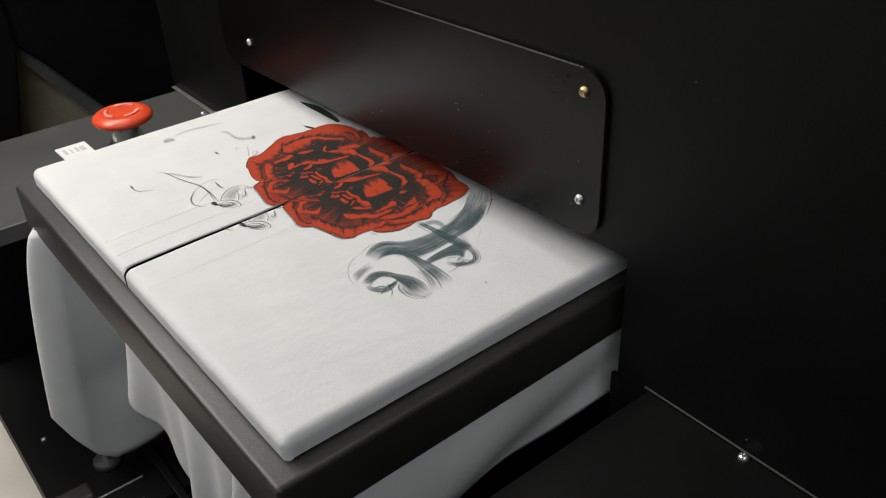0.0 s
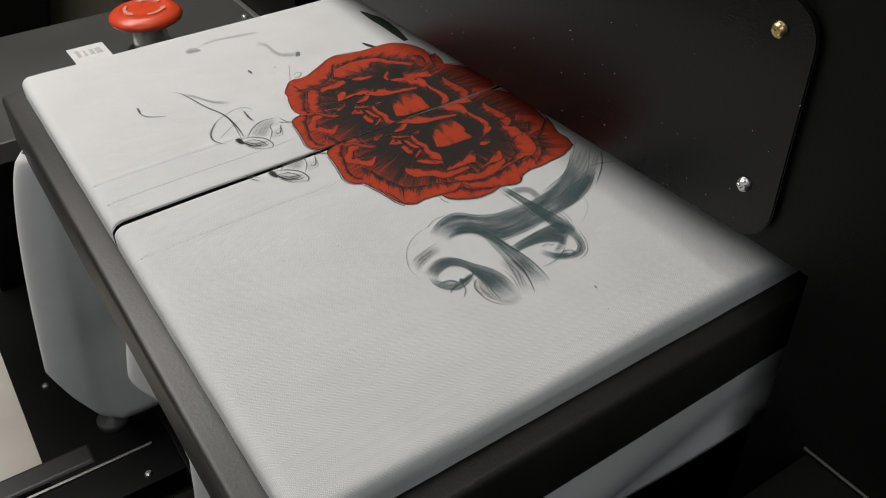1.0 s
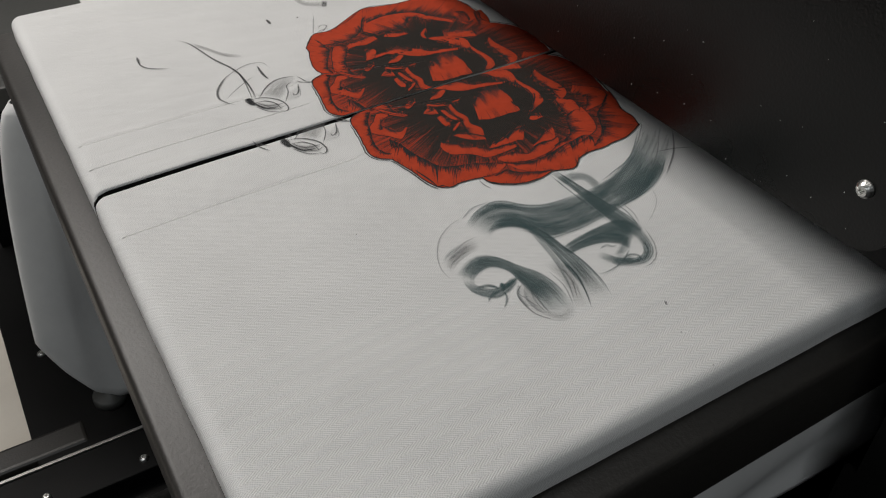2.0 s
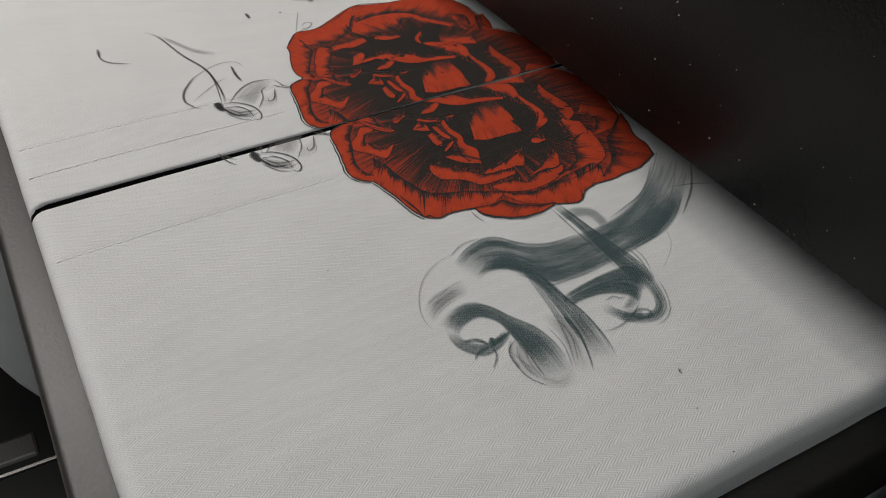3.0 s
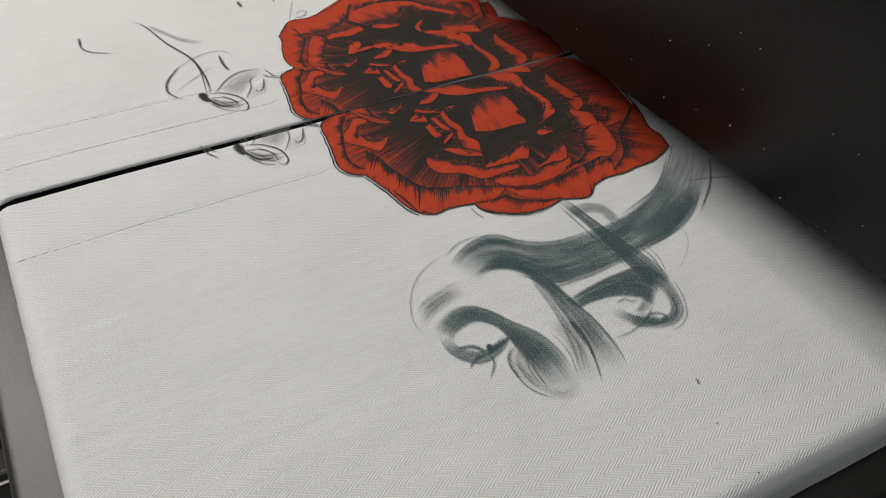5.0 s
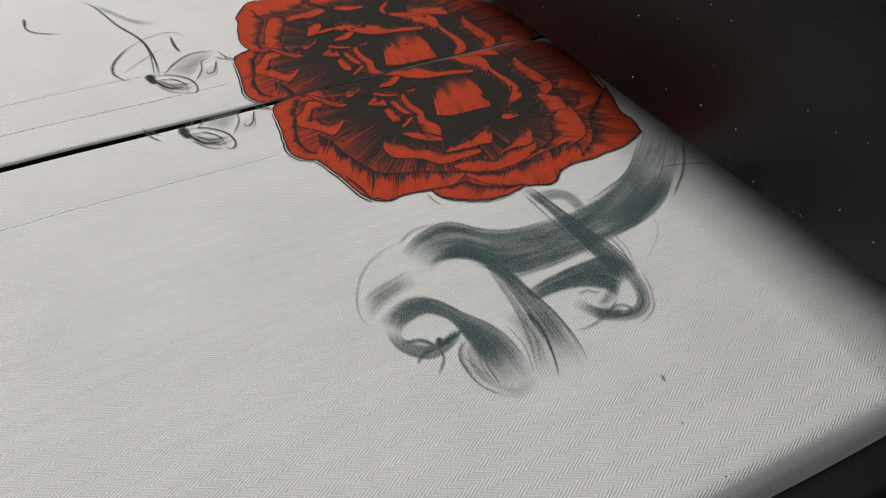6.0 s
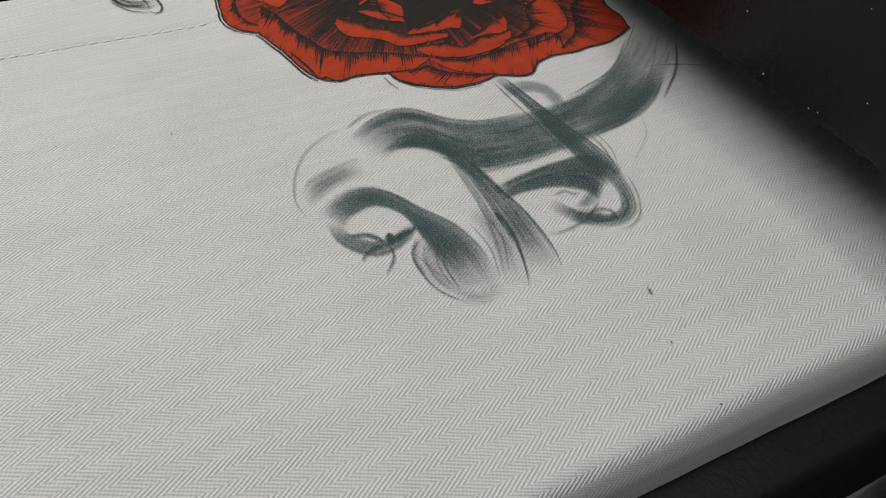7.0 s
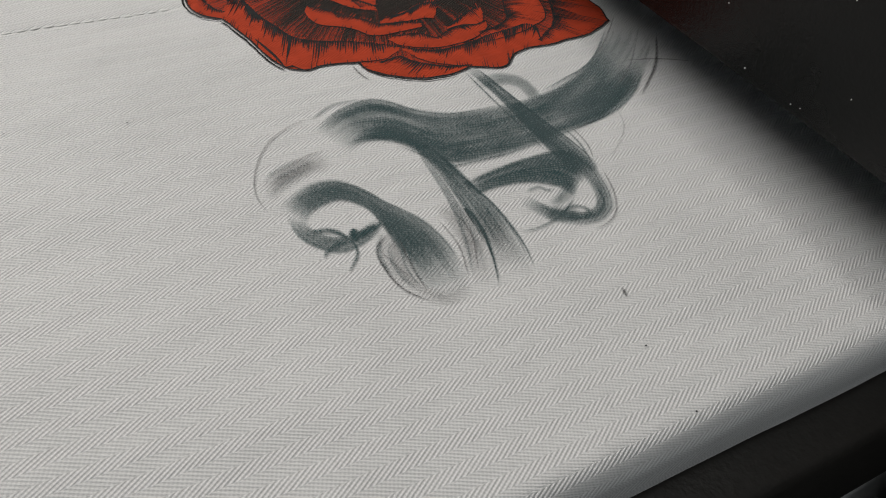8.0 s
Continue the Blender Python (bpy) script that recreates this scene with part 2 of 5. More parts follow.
def smooth_curve(points, count):
    """A Catmull-Rom curve through the points, count samples at even steps."""
    pts = [Vector((p[0], p[1], 0)) for p in points]
    pts = [2 * pts[0] - pts[1], *pts, 2 * pts[-1] - pts[-2]]
    fine = []
    for a, b, c, d in zip(pts, pts[1:], pts[2:], pts[3:]):
        for i in range(12):
            t = i / 12
            fine.append(0.5 * (2 * b + (c - a) * t + (2 * a - 5 * b + 4 * c - d) * t * t + (3 * b - 3 * c + d - a) * t ** 3))
    fine.append(pts[-2])
    lengths = [0.0]
    for a, b in zip(fine, fine[1:]):
        lengths.append(lengths[-1] + (b - a).length)
    out, j = [], 0
    for i in range(count):
        want = lengths[-1] * i / (count - 1)
        while j < len(lengths) - 2 and lengths[j + 1] < want:
            j += 1
        span = max(lengths[j + 1] - lengths[j], 1e-9)
        out.append(fine[j].lerp(fine[j + 1], min(1, (want - lengths[j]) / span)))
    return out


# ---- the garment's shape ----
PAD_NEAR = 0.0125
PAD_DEPTH = 0.361
PAD_END = 0.42
EDGE = 0.0052
SLIT_0, SLIT_SLOPE = 0.1922, 0.028
SLIT_TRUE = 0.040
SKEW = 0.012


def skew(x, y):
    """The platen's near and far sides run a little askew to its outer side."""
    return y + SKEW * x


def slit_y(x):
    return SLIT_0 + SLIT_SLOPE * x + 0.0002 * math.sin(x * 60)


def level_of(x, y):
    """The cloth's height over the pad: soft slack and the doubled hems beside the open placket."""
    h = 0.0006 * noise.noise(Vector((x * 14, y * 22, 0.3))) + 0.0002 * noise.noise(Vector((x * 40, y * 50, 2.1)))
    d = y - slit_y(x)
    if d < 0:
        h += 0.00025 / (1 + math.exp(max(-60, min(60, (-d - 0.0305) * 2200))))
        h -= 0.0003 * math.exp(-((d + 0.0288) / 0.0007) ** 2)
    else:
        h += 0.0003 / (1 + math.exp(max(-60, min(60, (d - 0.0375) * 2200)))) - 0.0001
        h -= 0.00025 * math.exp(-((d - 0.0345) / 0.0007) ** 2) + 0.00012 * math.exp(-((d - 0.0172) / 0.0007) ** 2)
    return h


def gap_of(x):
    return 0.0009 + 0.0006 * max(0, 1 - max(x, 0) / 0.12)


def swell(x, y):
    roll = max(0.0, 1 - (abs(y - slit_y(x)) - gap_of(x)) / 0.0010)
    return level_of(x, y) - 0.0016 * min(roll, 1.0) ** 2


def draped(px, py, far):
    """A flat cloth point carried over the rounded rim of the pad, on its near, outer and (far=True) far sides."""
    ix, iy0, iy1 = max(px, EDGE), PAD_NEAR + EDGE, PAD_DEPTH - EDGE
    iy = max(py, iy0) if not far else min(py, iy1)
    off = Vector((px - ix, py - iy))
    d = off.length
    if d < 1e-9:
        return Vector((px, skew(px, py), swell(px, py)))
    way = off / d
    ang = min(d / EDGE, math.pi / 2)
    extra = min(max(0.0, d - EDGE * math.pi / 2), 0.0078)
    x, y = ix + way.x * EDGE * math.sin(ang), iy + way.y * EDGE * math.sin(ang)
    z = -EDGE * (1 - math.cos(ang)) - extra
    flare = 0.00022 * noise.noise(Vector((x * 60, y * 60, 5)))
    return Vector((x + way.x * flare, skew(x, y + way.y * flare), z + swell(max(ix, 0), iy) * math.cos(ang)))


def cloth_panel(far):
    bm = bmesh.new()
    wrap = EDGE * (math.pi / 2 - 1) + 0.006
    xs = [-wrap + wrap * 1.8 * i / 14 for i in range(14)]
    while xs[-1] < PAD_END:
        xs.append(xs[-1] + 0.0035)
    rows = []
    for x in xs:
        edge = slit_y(max(x, 0.0))
        gap = gap_of(x)
        # rows bunch up at the rim and at the opening
        near = [0.0, 0.0003, 0.0006, 0.0010, 0.0022, 0.0045]
        if not far:
            start, end = PAD_NEAR - wrap, edge - gap
            ys = [start + wrap * 1.8 * i / 14 for i in range(14)]
            mid = [ys[-1] + (end - 0.006 - ys[-1]) * (i + 1) / 260 for i in range(260)]
            ys = ys + mid + [end - n for n in reversed(near)]
        else:
            start, end = edge + gap, PAD_DEPTH + wrap
            ys = [start + n for n in near]
            mid = [ys[-1] + (end - wrap * 1.8 - ys[-1]) * (i + 1) / 260 for i in range(260)]
            ys = ys + mid + [mid[-1] + wrap * 1.8 * (i + 1) / 14 for i in range(14)]
        rows.append([bm.verts.new(draped(x, y, far)) for y in ys])
    for a, b in zip(rows, rows[1:]):
        for i in range(len(a) - 1):
            bm.faces.new((a[i], b[i], b[i + 1], a[i + 1]))
    return bm


# ---- print on the cloth ----
COPY_SHIFT = (-0.001, 0.0362)


def lay(x, y, level):
    return Vector((x, y, swell_true(x, y) + 0.00022 + 0.000012 * level))


def swell_true(x, y):
    # undo the skew to look up the cloth's height
    return level_of(x, y - SKEW * x)


def split_at_opening(bm, upper):
    """Keep the half of a printed shape on one side of the open placket, and what is on the pad."""
    n = Vector((-SLIT_TRUE, 1, 0)).normalized()
    side = 0.0007 if upper else -0.0007
    place = Vector((0, SLIT_0 + side, 0))
    bmesh.ops.bisect_plane(bm, geom=bm.verts[:] + bm.edges[:] + bm.faces[:], plane_co=place, plane_no=n, clear_inner=upper, clear_outer=not upper)


def strip(outer, inner, level, shift=(0.0, 0.0), count=26, rows=6, density=None, bm=None):
    """A printed strip between two curves in millimetres. Its ink coordinates run along it in mm and across from 0 (outer) to 1."""
    bm = bm or bmesh.new()
    uv = bm.loops.layers.uv.get("ink") or bm.loops.layers.uv.new("ink")
    dens = None
    if density:
        dens = bm.verts.layers.float.get("ink_density") or bm.verts.layers.float.new("ink_density")
    a, b = smooth_curve(outer, count), smooth_curve(inner, count)
    seed = random.random() * 40
    along = [0.0]
    for i in range(1, count):
        along.append(along[-1] + ((a[i] + b[i]) / 2 - (a[i - 1] + b[i - 1]) / 2).length)
    grid = []
    for i in range(count):
        line = []
        for j in range(rows + 1):
            p = a[i].lerp(b[i], j / rows)
            if not density:
                p = p + 0.3 * noise.noise_vector(Vector((p.x * 0.32, p.y * 0.32, 7))) * Vector((1, 1, 0)).length / 1.414
            p = p / 1000
            v = bm.verts.new(lay(p.x + shift[0], p.y + shift[1], level))
            if dens:
                v[dens] = density(i / (count - 1), j / rows)
            line.append(v)
        grid.append(line)
    for i in range(count - 1):
        for j in range(rows):
            f = bm.faces.new((grid[i][j], grid[i + 1][j], grid[i + 1][j + 1], grid[i][j + 1]))
            if f.normal.z < 0:
                f.normal_flip()
            for loop in f.loops:
                for ii, jj in ((i, j), (i + 1, j), (i + 1, j + 1), (i, j + 1)):
                    if loop.vert is grid[ii][jj]:
                        loop[uv].uv = (along[ii] + seed, jj / rows)
    bm.normal_update()
    return bm


def stroke(points, width, level, shift=(0.0, 0.0), taper=0.6, density=None, bm=None, count=24):
    """A pen line through points in millimetres, thinning towards its ends."""
    c = smooth_curve(points, count)
    left, right = [], []
    for i, p in enumerate(c):
        way = (c[min(i + 1, count - 1)] - c[max(i - 1, 0)]).normalized()
        side = Vector((-way.y, way.x, 0))
        t = i / (count - 1)
        w = width / 2 * (1 - taper + taper * math.sin(math.pi * min(1, max(0, t))) ** 0.7)
        left.append(p + side * w)
        right.append(p - side * w)
    return strip(left, right, level, shift, count, 2, density, bm)


# ---- the place ----
def wall(name, x0, y0, z0, x1, y1, z1, mat, label):
    return tagged(part(name, box(x0, y0, z0, x1, y1, z1), mat), label, "wall", kind="structure")


FLOOR_Z = -1.05
tagged(part("floor", box(-2.6, -2.6, FLOOR_Z - 0.1, 2.6, 2.6, FLOOR_Z), M_FLOOR), "dim brown workshop floor", "floor", kind="structure")
tagged(part("ceiling", box(-2.6, -2.6, 1.75, 2.6, 2.6, 1.85), M_WALL), "plain grey workshop ceiling", "ceiling", kind="structure")
wall("wall_west", -2.7, -2.6, FLOOR_Z, -2.6, 2.6, 1.75, M_WALL, "plain dim grey workshop wall")
wall("wall_east", 2.6, -2.6, FLOOR_Z, 2.7, 2.6, 1.75, M_WALL, "plain dim grey workshop wall")
wall("wall_south", -2.6, -2.7, FLOOR_Z, 2.6, -2.6, 1.75, M_WALL, "plain dim grey workshop wall")
wall("wall_north", -2.6, 2.6, FLOOR_Z, 2.6, 2.7, 1.75, M_WALL, "plain dim grey workshop wall")

# work table under the machine
table = thing("work_table", "beige laminate work table under the printing machine", "table", at=(0, 0, FLOOR_Z))
part("tabletop", box(-0.75, -0.9, -0.345 - FLOOR_Z, 0.9, 0.62, -0.315 - FLOOR_Z, 0.003), M_BEIGE, table)
for x in (-0.7, 0.85):
    for y in (-0.85, 0.57):
        part("leg", box(x - 0.02, y - 0.02, 0, x + 0.02, y + 0.02, -0.345 - FLOOR_Z, 0.003), M_BASE, table, "black square table leg")

# the machine's body: front panel with its long slot, side decks, base tray
PX = 0.1915
SLOT_Y0, SLOT_Y1, SLOT_TOP = -0.011, 0.411, 0.0225
DECK = -0.056
NEAR_DECK = -0.0505
machine = thing("printing_machine", "black powder-coated garment printing machine on a table", "printer", at=(0, 0, -0.315))


def mpart(name, bm, mat, label="", parent=machine, smooth=False):
    bmesh.ops.translate(bm, verts=bm.verts[:], vec=(0, 0, 0.315))
    return part(name, bm, mat, parent, label, smooth)


def front_panel():
    """One sheet with a slot cut through it for the platen; the slot's near lower corner has a small step."""
    bm = bmesh.new()
    ys = [-0.75, SLOT_Y0, -0.0065, SLOT_Y1, 0.575]
    zs = [-0.3, -0.2, -0.061, -0.0555, SLOT_TOP, 0.62]
    for i in range(4):
        for j in range(5):
            hole = 1 <= i <= 2 and 1 <= j <= 3
            if hole and not (i == 1 and j < 3):
                continue
            quad = [(ys[i], zs[j]), (ys[i + 1], zs[j]), (ys[i + 1], zs[j + 1]), (ys[i], zs[j + 1])]
            bm.faces.new([bm.verts.new((PX, y, z)) for y, z in quad])
    bmesh.ops.remove_doubles(bm, verts=bm.verts[:], dist=1e-6)
    ext = bmesh.ops.extrude_face_region(bm, geom=bm.faces[:])
    for v in [g for g in ext["geom"] if isinstance(g, bmesh.types.BMVert)]:
        v.co.x += 0.0025
    bmesh.ops.recalc_face_normals(bm, faces=bm.faces[:])
    return bm


mpart("front_panel", front_panel(), M_PANEL)
mpart("back_cover", box(0.75, -0.75, -0.3, 0.753, 0.575, 0.62), M_BASE)
mpart("top_cover", box(PX + 0.003, -0.75, 0.617, 0.75, 0.575, 0.62), M_BASE)
mpart("end_cover", box(PX + 0.003, 0.572, -0.3, 0.75, 0.575, 0.617), M_BASE)
mpart("end_cover", box(PX + 0.003, -0.75, -0.3, 0.75, -0.747, 0.617), M_BASE)


def cover_plate():
    """Rounded sheet over the slot, 2 mm thick, with a bright chamfered rim."""
    y0, y1, z0, z1, r = 0.0075, 0.43, 0.0243, 0.1165, 0.015
    pts = []
    for cy, cz, a0 in ((y1 - r, z1 - r, 0), (y0 + r, z1 - r, 90), (y0 + r, z0 + r, 180), (y1 - r, z0 + r, 270)):
        for k in range(9):
            a = radians(a0 + 90 * k / 8)
            y = cy + r * math.cos(a)
            pts.append((PX - 0.0004, y, cz + r * math.sin(a) - 0.027 * y))
    return outline_slab(pts, 0.0022, (-1, 0, 0), 0.0005)


plate = mpart("cover_plate", cover_plate(), M_PLATE, "satin black rounded cover plate screwed over the slot")


def rim_glints():
    """Bright dashes along the plate's upper edge, drawing the highlight its chamfer catches."""
    bm = bmesh.new()
    dash = random.Random(2)
    y = 0.024
    while y < 0.41:
        w = dash.uniform(0.0005, 0.0016)
        z = 0.1165 - 0.027 * y
        box(PX - 0.00265, y, z - 0.00025, PX - 0.0018, y + w, z + 0.00025, 0, 1, bm)
        y += w + dash.uniform(0.0004, 0.0012)
    return bm


tagged(mpart("rim_highlight", rim_glints(), M_ALU, "bright metal dashes drawing the highlight on the plate's edge"), kind="stuff")


def dust():
    bm = bmesh.new()
    mote = random.Random(8)
    for k in range(46):
        y, z, r = mote.uniform(0.0, 0.24), mote.uniform(0.024, 0.085), mote.uniform(0.00008, 0.0002)
        made = bmesh.ops.create_icosphere(bm, subdivisions=1, radius=r)["verts"]
        for v in made:
            v.co += Vector((PX - 0.0027, y, z))
    return bm


tagged(mpart("dust", dust(), M_LABEL, "fine pale dust on the black plate"), kind="stuff")


def screw_mesh():
    """Pan head with a raised rim and a cross recess."""
    bm = lathe([(0.0, 0.0013), (0.0009, 0.0013), (0.0010, 0.0021), (0.0017, 0.0020), (0.0025, 0.0013), (0.0029, 0.0004), (0.0029, 0.0), (0.0, 0.0)], 20)
    for k in range(4):
        a = math.pi / 4 + k * math.pi / 2
        made = bmesh.ops.create_cube(bm, size=1)["verts"]
        turn = Matrix.Rotation(a, 4, "Z")
        for v in made:
            v.co = turn @ Vector((0.0012 + v.co.x * 0.0013, v.co.y * 0.0005, 0.0019 + v.co.z * 0.0005))
    return bm


def screw(place, normal, mat, label):
    bm = screw_mesh()
    turn = Vector(normal).to_track_quat("Z", "Y").to_matrix().to_4x4() @ Matrix.Rotation(random.random() * 3, 4, "Z")
    bmesh.ops.transform(bm, verts=bm.verts[:], matrix=Matrix.Translation(Vector(place)) @ turn)
    return mpart("screw", bm, mat, label)


SX = PX - 0.0026
screw((SX, 0.022, 0.104), (-1, 0, 0), M_BRASS, "yellow zinc cross-head screw")
screw((SX, 0.0215, 0.0447), (-1, 0, 0), M_STEEL, "bright steel cross-head screw")
screw((SX, 0.382, 0.038), (-1, 0, 0), M_STEEL, "bright steel cross-head screw")
screw((0.1875, -0.0955, NEAR_DECK), (0, 0, 1), M_STEEL, "bright steel cross-head screw")
screw((0.182, 0.489, DECK), (0, 0, 1), M_STEEL, "bright steel cross-head screw")
for y, z in ((-0.093, -0.043), (-0.039, 0.126)):
    bm = lathe([(0, 0.0004), (0.0005, 0.0003), (0.0006, 0)], 10)
    bmesh.ops.transform(bm, verts=bm.verts[:], matrix=Matrix.Translation((PX, y, z)) @ Matrix.Rotation(-math.pi / 2, 4, "Y"))
    mpart("rivet", bm, M_DECK, "tiny pale rivet")

# side decks with upturned flanges along the panel
mpart("near_deck", box(-0.32, -0.75, NEAR_DECK - 0.012, PX - 0.001, -0.033, NEAR_DECK, 0.0012), M_PANEL, "black deck beside the platen")
mpart("near_flange", box(PX - 0.0016, -0.74, NEAR_DECK + 0.0002, PX - 0.0003, -0.031, NEAR_DECK + 0.0012, 0.0004), M_DECK)
mpart("near_deck_skirt", box(-0.32, -0.036, -0.3, PX - 0.001, -0.0335, NEAR_DECK - 0.012), M_BASE)
mpart("far_deck", box(-0.10, 0.398, DECK - 0.014, PX - 0.001, 0.561, DECK, 0.0015), M_DECK, "dark grey deck carrying the stop button")
mpart("far_flange", box(PX - 0.005, 0.44, DECK + 0.0002, PX - 0.0005, 0.57, DECK + 0.0016, 0.0006), M_ALU, "thin pale flange")
mpart("far_deck_skirt", box(-0.05, 0.557, -0.3, PX - 0.001, 0.56, DECK - 0.014), M_BASE)

# base tray, beams and rails under the platen
mpart("base_tray", box(-0.32, -0.03, -0.3, 0.7, 0.31, -0.285, 0.001), M_BASE, "matt black base tray")
mpart("base_tray", box(-0.068, 0.3105, -0.3, 0.7, 0.574, -0.2735, 0.001), M_BASE, "matt black base tray")
mpart("base_beam", box(-0.4, 0.327, -0.305, -0.035, 0.347, -0.272, 0.003, 3), M_FRAME, "dark beam with a worn pale edge")
rail = mpart("guide_rail", box(-0.32, 0.284, -0.284, 0.03, 0.321, -0.2705, 0.001), M_BASE, "black guide rail with a bright edge strip")
part("edge_strip", box(-0.32, 0.3165, 0.0445, 0.002, 0.3188, 0.0462, 0.0004), M_ALU, rail, "thin bright metal edge strip")
bm = lathe([(0.0055, -0.36), (0.0055, 0.06), (0.0, 0.06)], 20)
bmesh.ops.transform(bm, verts=bm.verts[:], matrix=Matrix.Translation((-0.04, 0.262, -0.2765)) @ Matrix.Rotation(math.pi / 2, 4, "Y"))
mpart("guide_rod", bm, M_ALU, "bright round guide rod", smooth=True)
mpart("cross_beam", box(0.014, 0.06, -0.285, 0.022, 0.40, -0.266, 0.0015), M_PANEL, "black cross beam")
screw((-0.009, 0.293, -0.2705), (0, 0, 1), M_STEEL, "bright steel cross-head screw")
screw((-0.047, 0.421, -0.2735), (0, 0, 1), M_STEEL, "bright steel cross-head screw")
screw((-0.068, 0.294, -0.2705), (0, 0, 1), M_STEEL, "bright steel cross-head screw")
bm = lathe([(0.0, 0.016), (0.003, 0.016), (0.003, 0.007), (0.0105, 0.006), (0.0115, 0.0045), (0.0115, 0.0), (0, 0)], 28)
bmesh.ops.translate(bm, verts=bm.verts[:], vec=(-0.014, 0.356, -0.2735))
mpart("levelling_foot", bm, M_DECK, "grey round levelling foot", smooth=True)
mpart("platen_post", box(0.09, 0.14, -0.285, 0.15, 0.22, -0.042, 0.003), M_BASE, "black post carrying the platen")

# emergency stop button on the far deck
stop = thing("emergency_stop_button", "red mushroom emergency stop button on dark grey deck", "push button", at=(0.102, 0.466, DECK))
part("base_ring", lathe([(0.0, 0.006), (0.0165, 0.006), (0.0185, 0.004), (0.0185, 0.0), (0.0, 0.0)], 36), M_RUBBER, stop, "black plastic base ring", True)
part("collar", lathe([(0.0, 0.0252), (0.0105, 0.0252), (0.0115, 0.0235), (0.0125, 0.012), (0.0125, 0.006), (0.0, 0.006)], 36), M_STEEL, stop, "bright metal collar", True)
head = part("mushroom_head", lathe([(0.0, 0.0345), (0.008, 0.0345), (0.0155, 0.0339), (0.0165, 0.0348), (0.0185, 0.0342), (0.0225, 0.0328), (0.0248, 0.0308), (0.0252, 0.0290), (0.0246, 0.0274), (0.0225, 0.0262), (0.012, 0.0252), (0.0, 0.0252)], 56), M_RED, stop, "glossy red mushroom head", True)


def arrow(a0, a1):
    """A raised curved turning arrow on the button's face."""
    bm = bmesh.new()
    n = 14
    pairs = []
    for i in range(n + 1):
        a = radians(a0 + (a1 - a0) * i / n)
        w = 0.0011 if i < n - 3 else 0.0024 * (n - i) / 3
        pairs.append([bm.verts.new(((r) * math.cos(a), (r) * math.sin(a), 0.0352)) for r in (0.0132 - w, 0.0132 + w)])
    for p, q in zip(pairs, pairs[1:]):
        bm.faces.new((p[0], p[1], q[1], q[0]))
    ext = bmesh.ops.extrude_face_region(bm, geom=bm.faces[:])
    for v in [g for g in ext["geom"] if isinstance(g, bmesh.types.BMVert)]:
        v.co.z -= 0.0013
    bmesh.ops.recalc_face_normals(bm, faces=bm.faces[:])
    return bm


for k in range(3):
    part("turning_arrow", arrow(20 + 120 * k, 100 + 120 * k), M_ARROW, head, "pale curved turning arrow")

# paper label on the deck
label_sheet = tagged(part("deck_label", outline_slab([(0.050, 0.507, DECK), (0.076, 0.507, DECK), (0.0765, 0.474, DECK), (0.0505, 0.474, DECK)], 0.0005, (0, 0, 1)), M_LABEL), "small white printed paper label on the grey deck", "label")
for k in range(4):
    c = Vector((0.0555 + 0.0048 * k, 0.497, DECK + 0.0006))
    w = (0.0014, 0.0008, 0.0014, 0.0022)[k]
    bm = box(c.x - w, c.y - 0.008, c.z, c.x + w, c.y + (0.002 if k else 0.004), c.z + 0.0001)
    bmesh.ops.rotate(bm, verts=bm.verts[:], cent=c, matrix=Matrix.Rotation(0.02, 3, "Z"))
    part("printed_bar", bm, M_PRINT, label_sheet, "grey printed bar")

# dark neighbouring cabinet beyond the far deck
cabinet = thing("dark_cabinet", "tall black cabinet standing behind the machine", "cabinet", at=(0.3, 1.0, FLOOR_Z))
cab = [(0.128, -0.08), (0.212, -0.19), (0.30, -0.30), (0.9, -0.30), (0.9, 0.75), (0.128, 0.75)]
part("side_panel", outline_slab([(x - 0.3, -0.1, z - FLOOR_Z) for x, z in cab], 0.5, (0, 1, 0), 0.004), M_BASE, cabinet)
part("side_panel", outline_slab([(x - 0.3, -0.1, z - FLOOR_Z) for x, z in [(-0.7, -1.0), (0.094, -1.0), (0.096, -0.22), (0.127, -0.08), (0.127, 0.75), (-0.7, 0.75)]], 0.5, (0, 1, 0), 0.004), M_BASE, cabinet)
part("trim_strip", outline_slab([(x - 0.3, -0.06, z - FLOOR_Z) for x, z in [(0.112, -0.085), (0.128, -0.085), (0.25, -0.235), (0.222, -0.235)]], 0.02, (0, 1, 0), 0.003), M_TRIM, cabinet, "grey sloping trim strip")
# added sheet for the floor seen beyond, its lit brown put in the colour
part("floor_stand_in", box(-0.24, 0.0, 0.80, 0.02, 0.01, 0.99, 0.002), M_FLOOR_LIT, cabinet, "brown sheet standing in for the lit floor beyond")
part("foot", box(-0.38, -0.05, 0, -0.34, 0.35, 0.06), M_RUBBER, cabinet)
part("foot", box(0.5, -0.05, 0, 0.54, 0.35, 0.8), M_RUBBER, cabinet)

# ---- platen ----
platen = thing("platen", "dark grey metal platen frame around a raised pad", "platen", at=(0.1, 0.18, -0.042))


def ppart(name, bm, mat, label="", smooth=False):
    bmesh.ops.translate(bm, verts=bm.verts[:], vec=(-0.1, -0.18, 0.042))
    return part(name, bm, mat, platen, label, smooth)


def skewed(bm):
    for v in bm.verts:
        v.co.y = skew(v.co.x, v.co.y)
    return bm


ppart("pad", skewed(box(0.003, PAD_NEAR + 0.003, -0.0125, PAD_END - 0.01, PAD_DEPTH - 0.003, -0.0035, 0.003)), M_RUBBER, "black rubber pad")


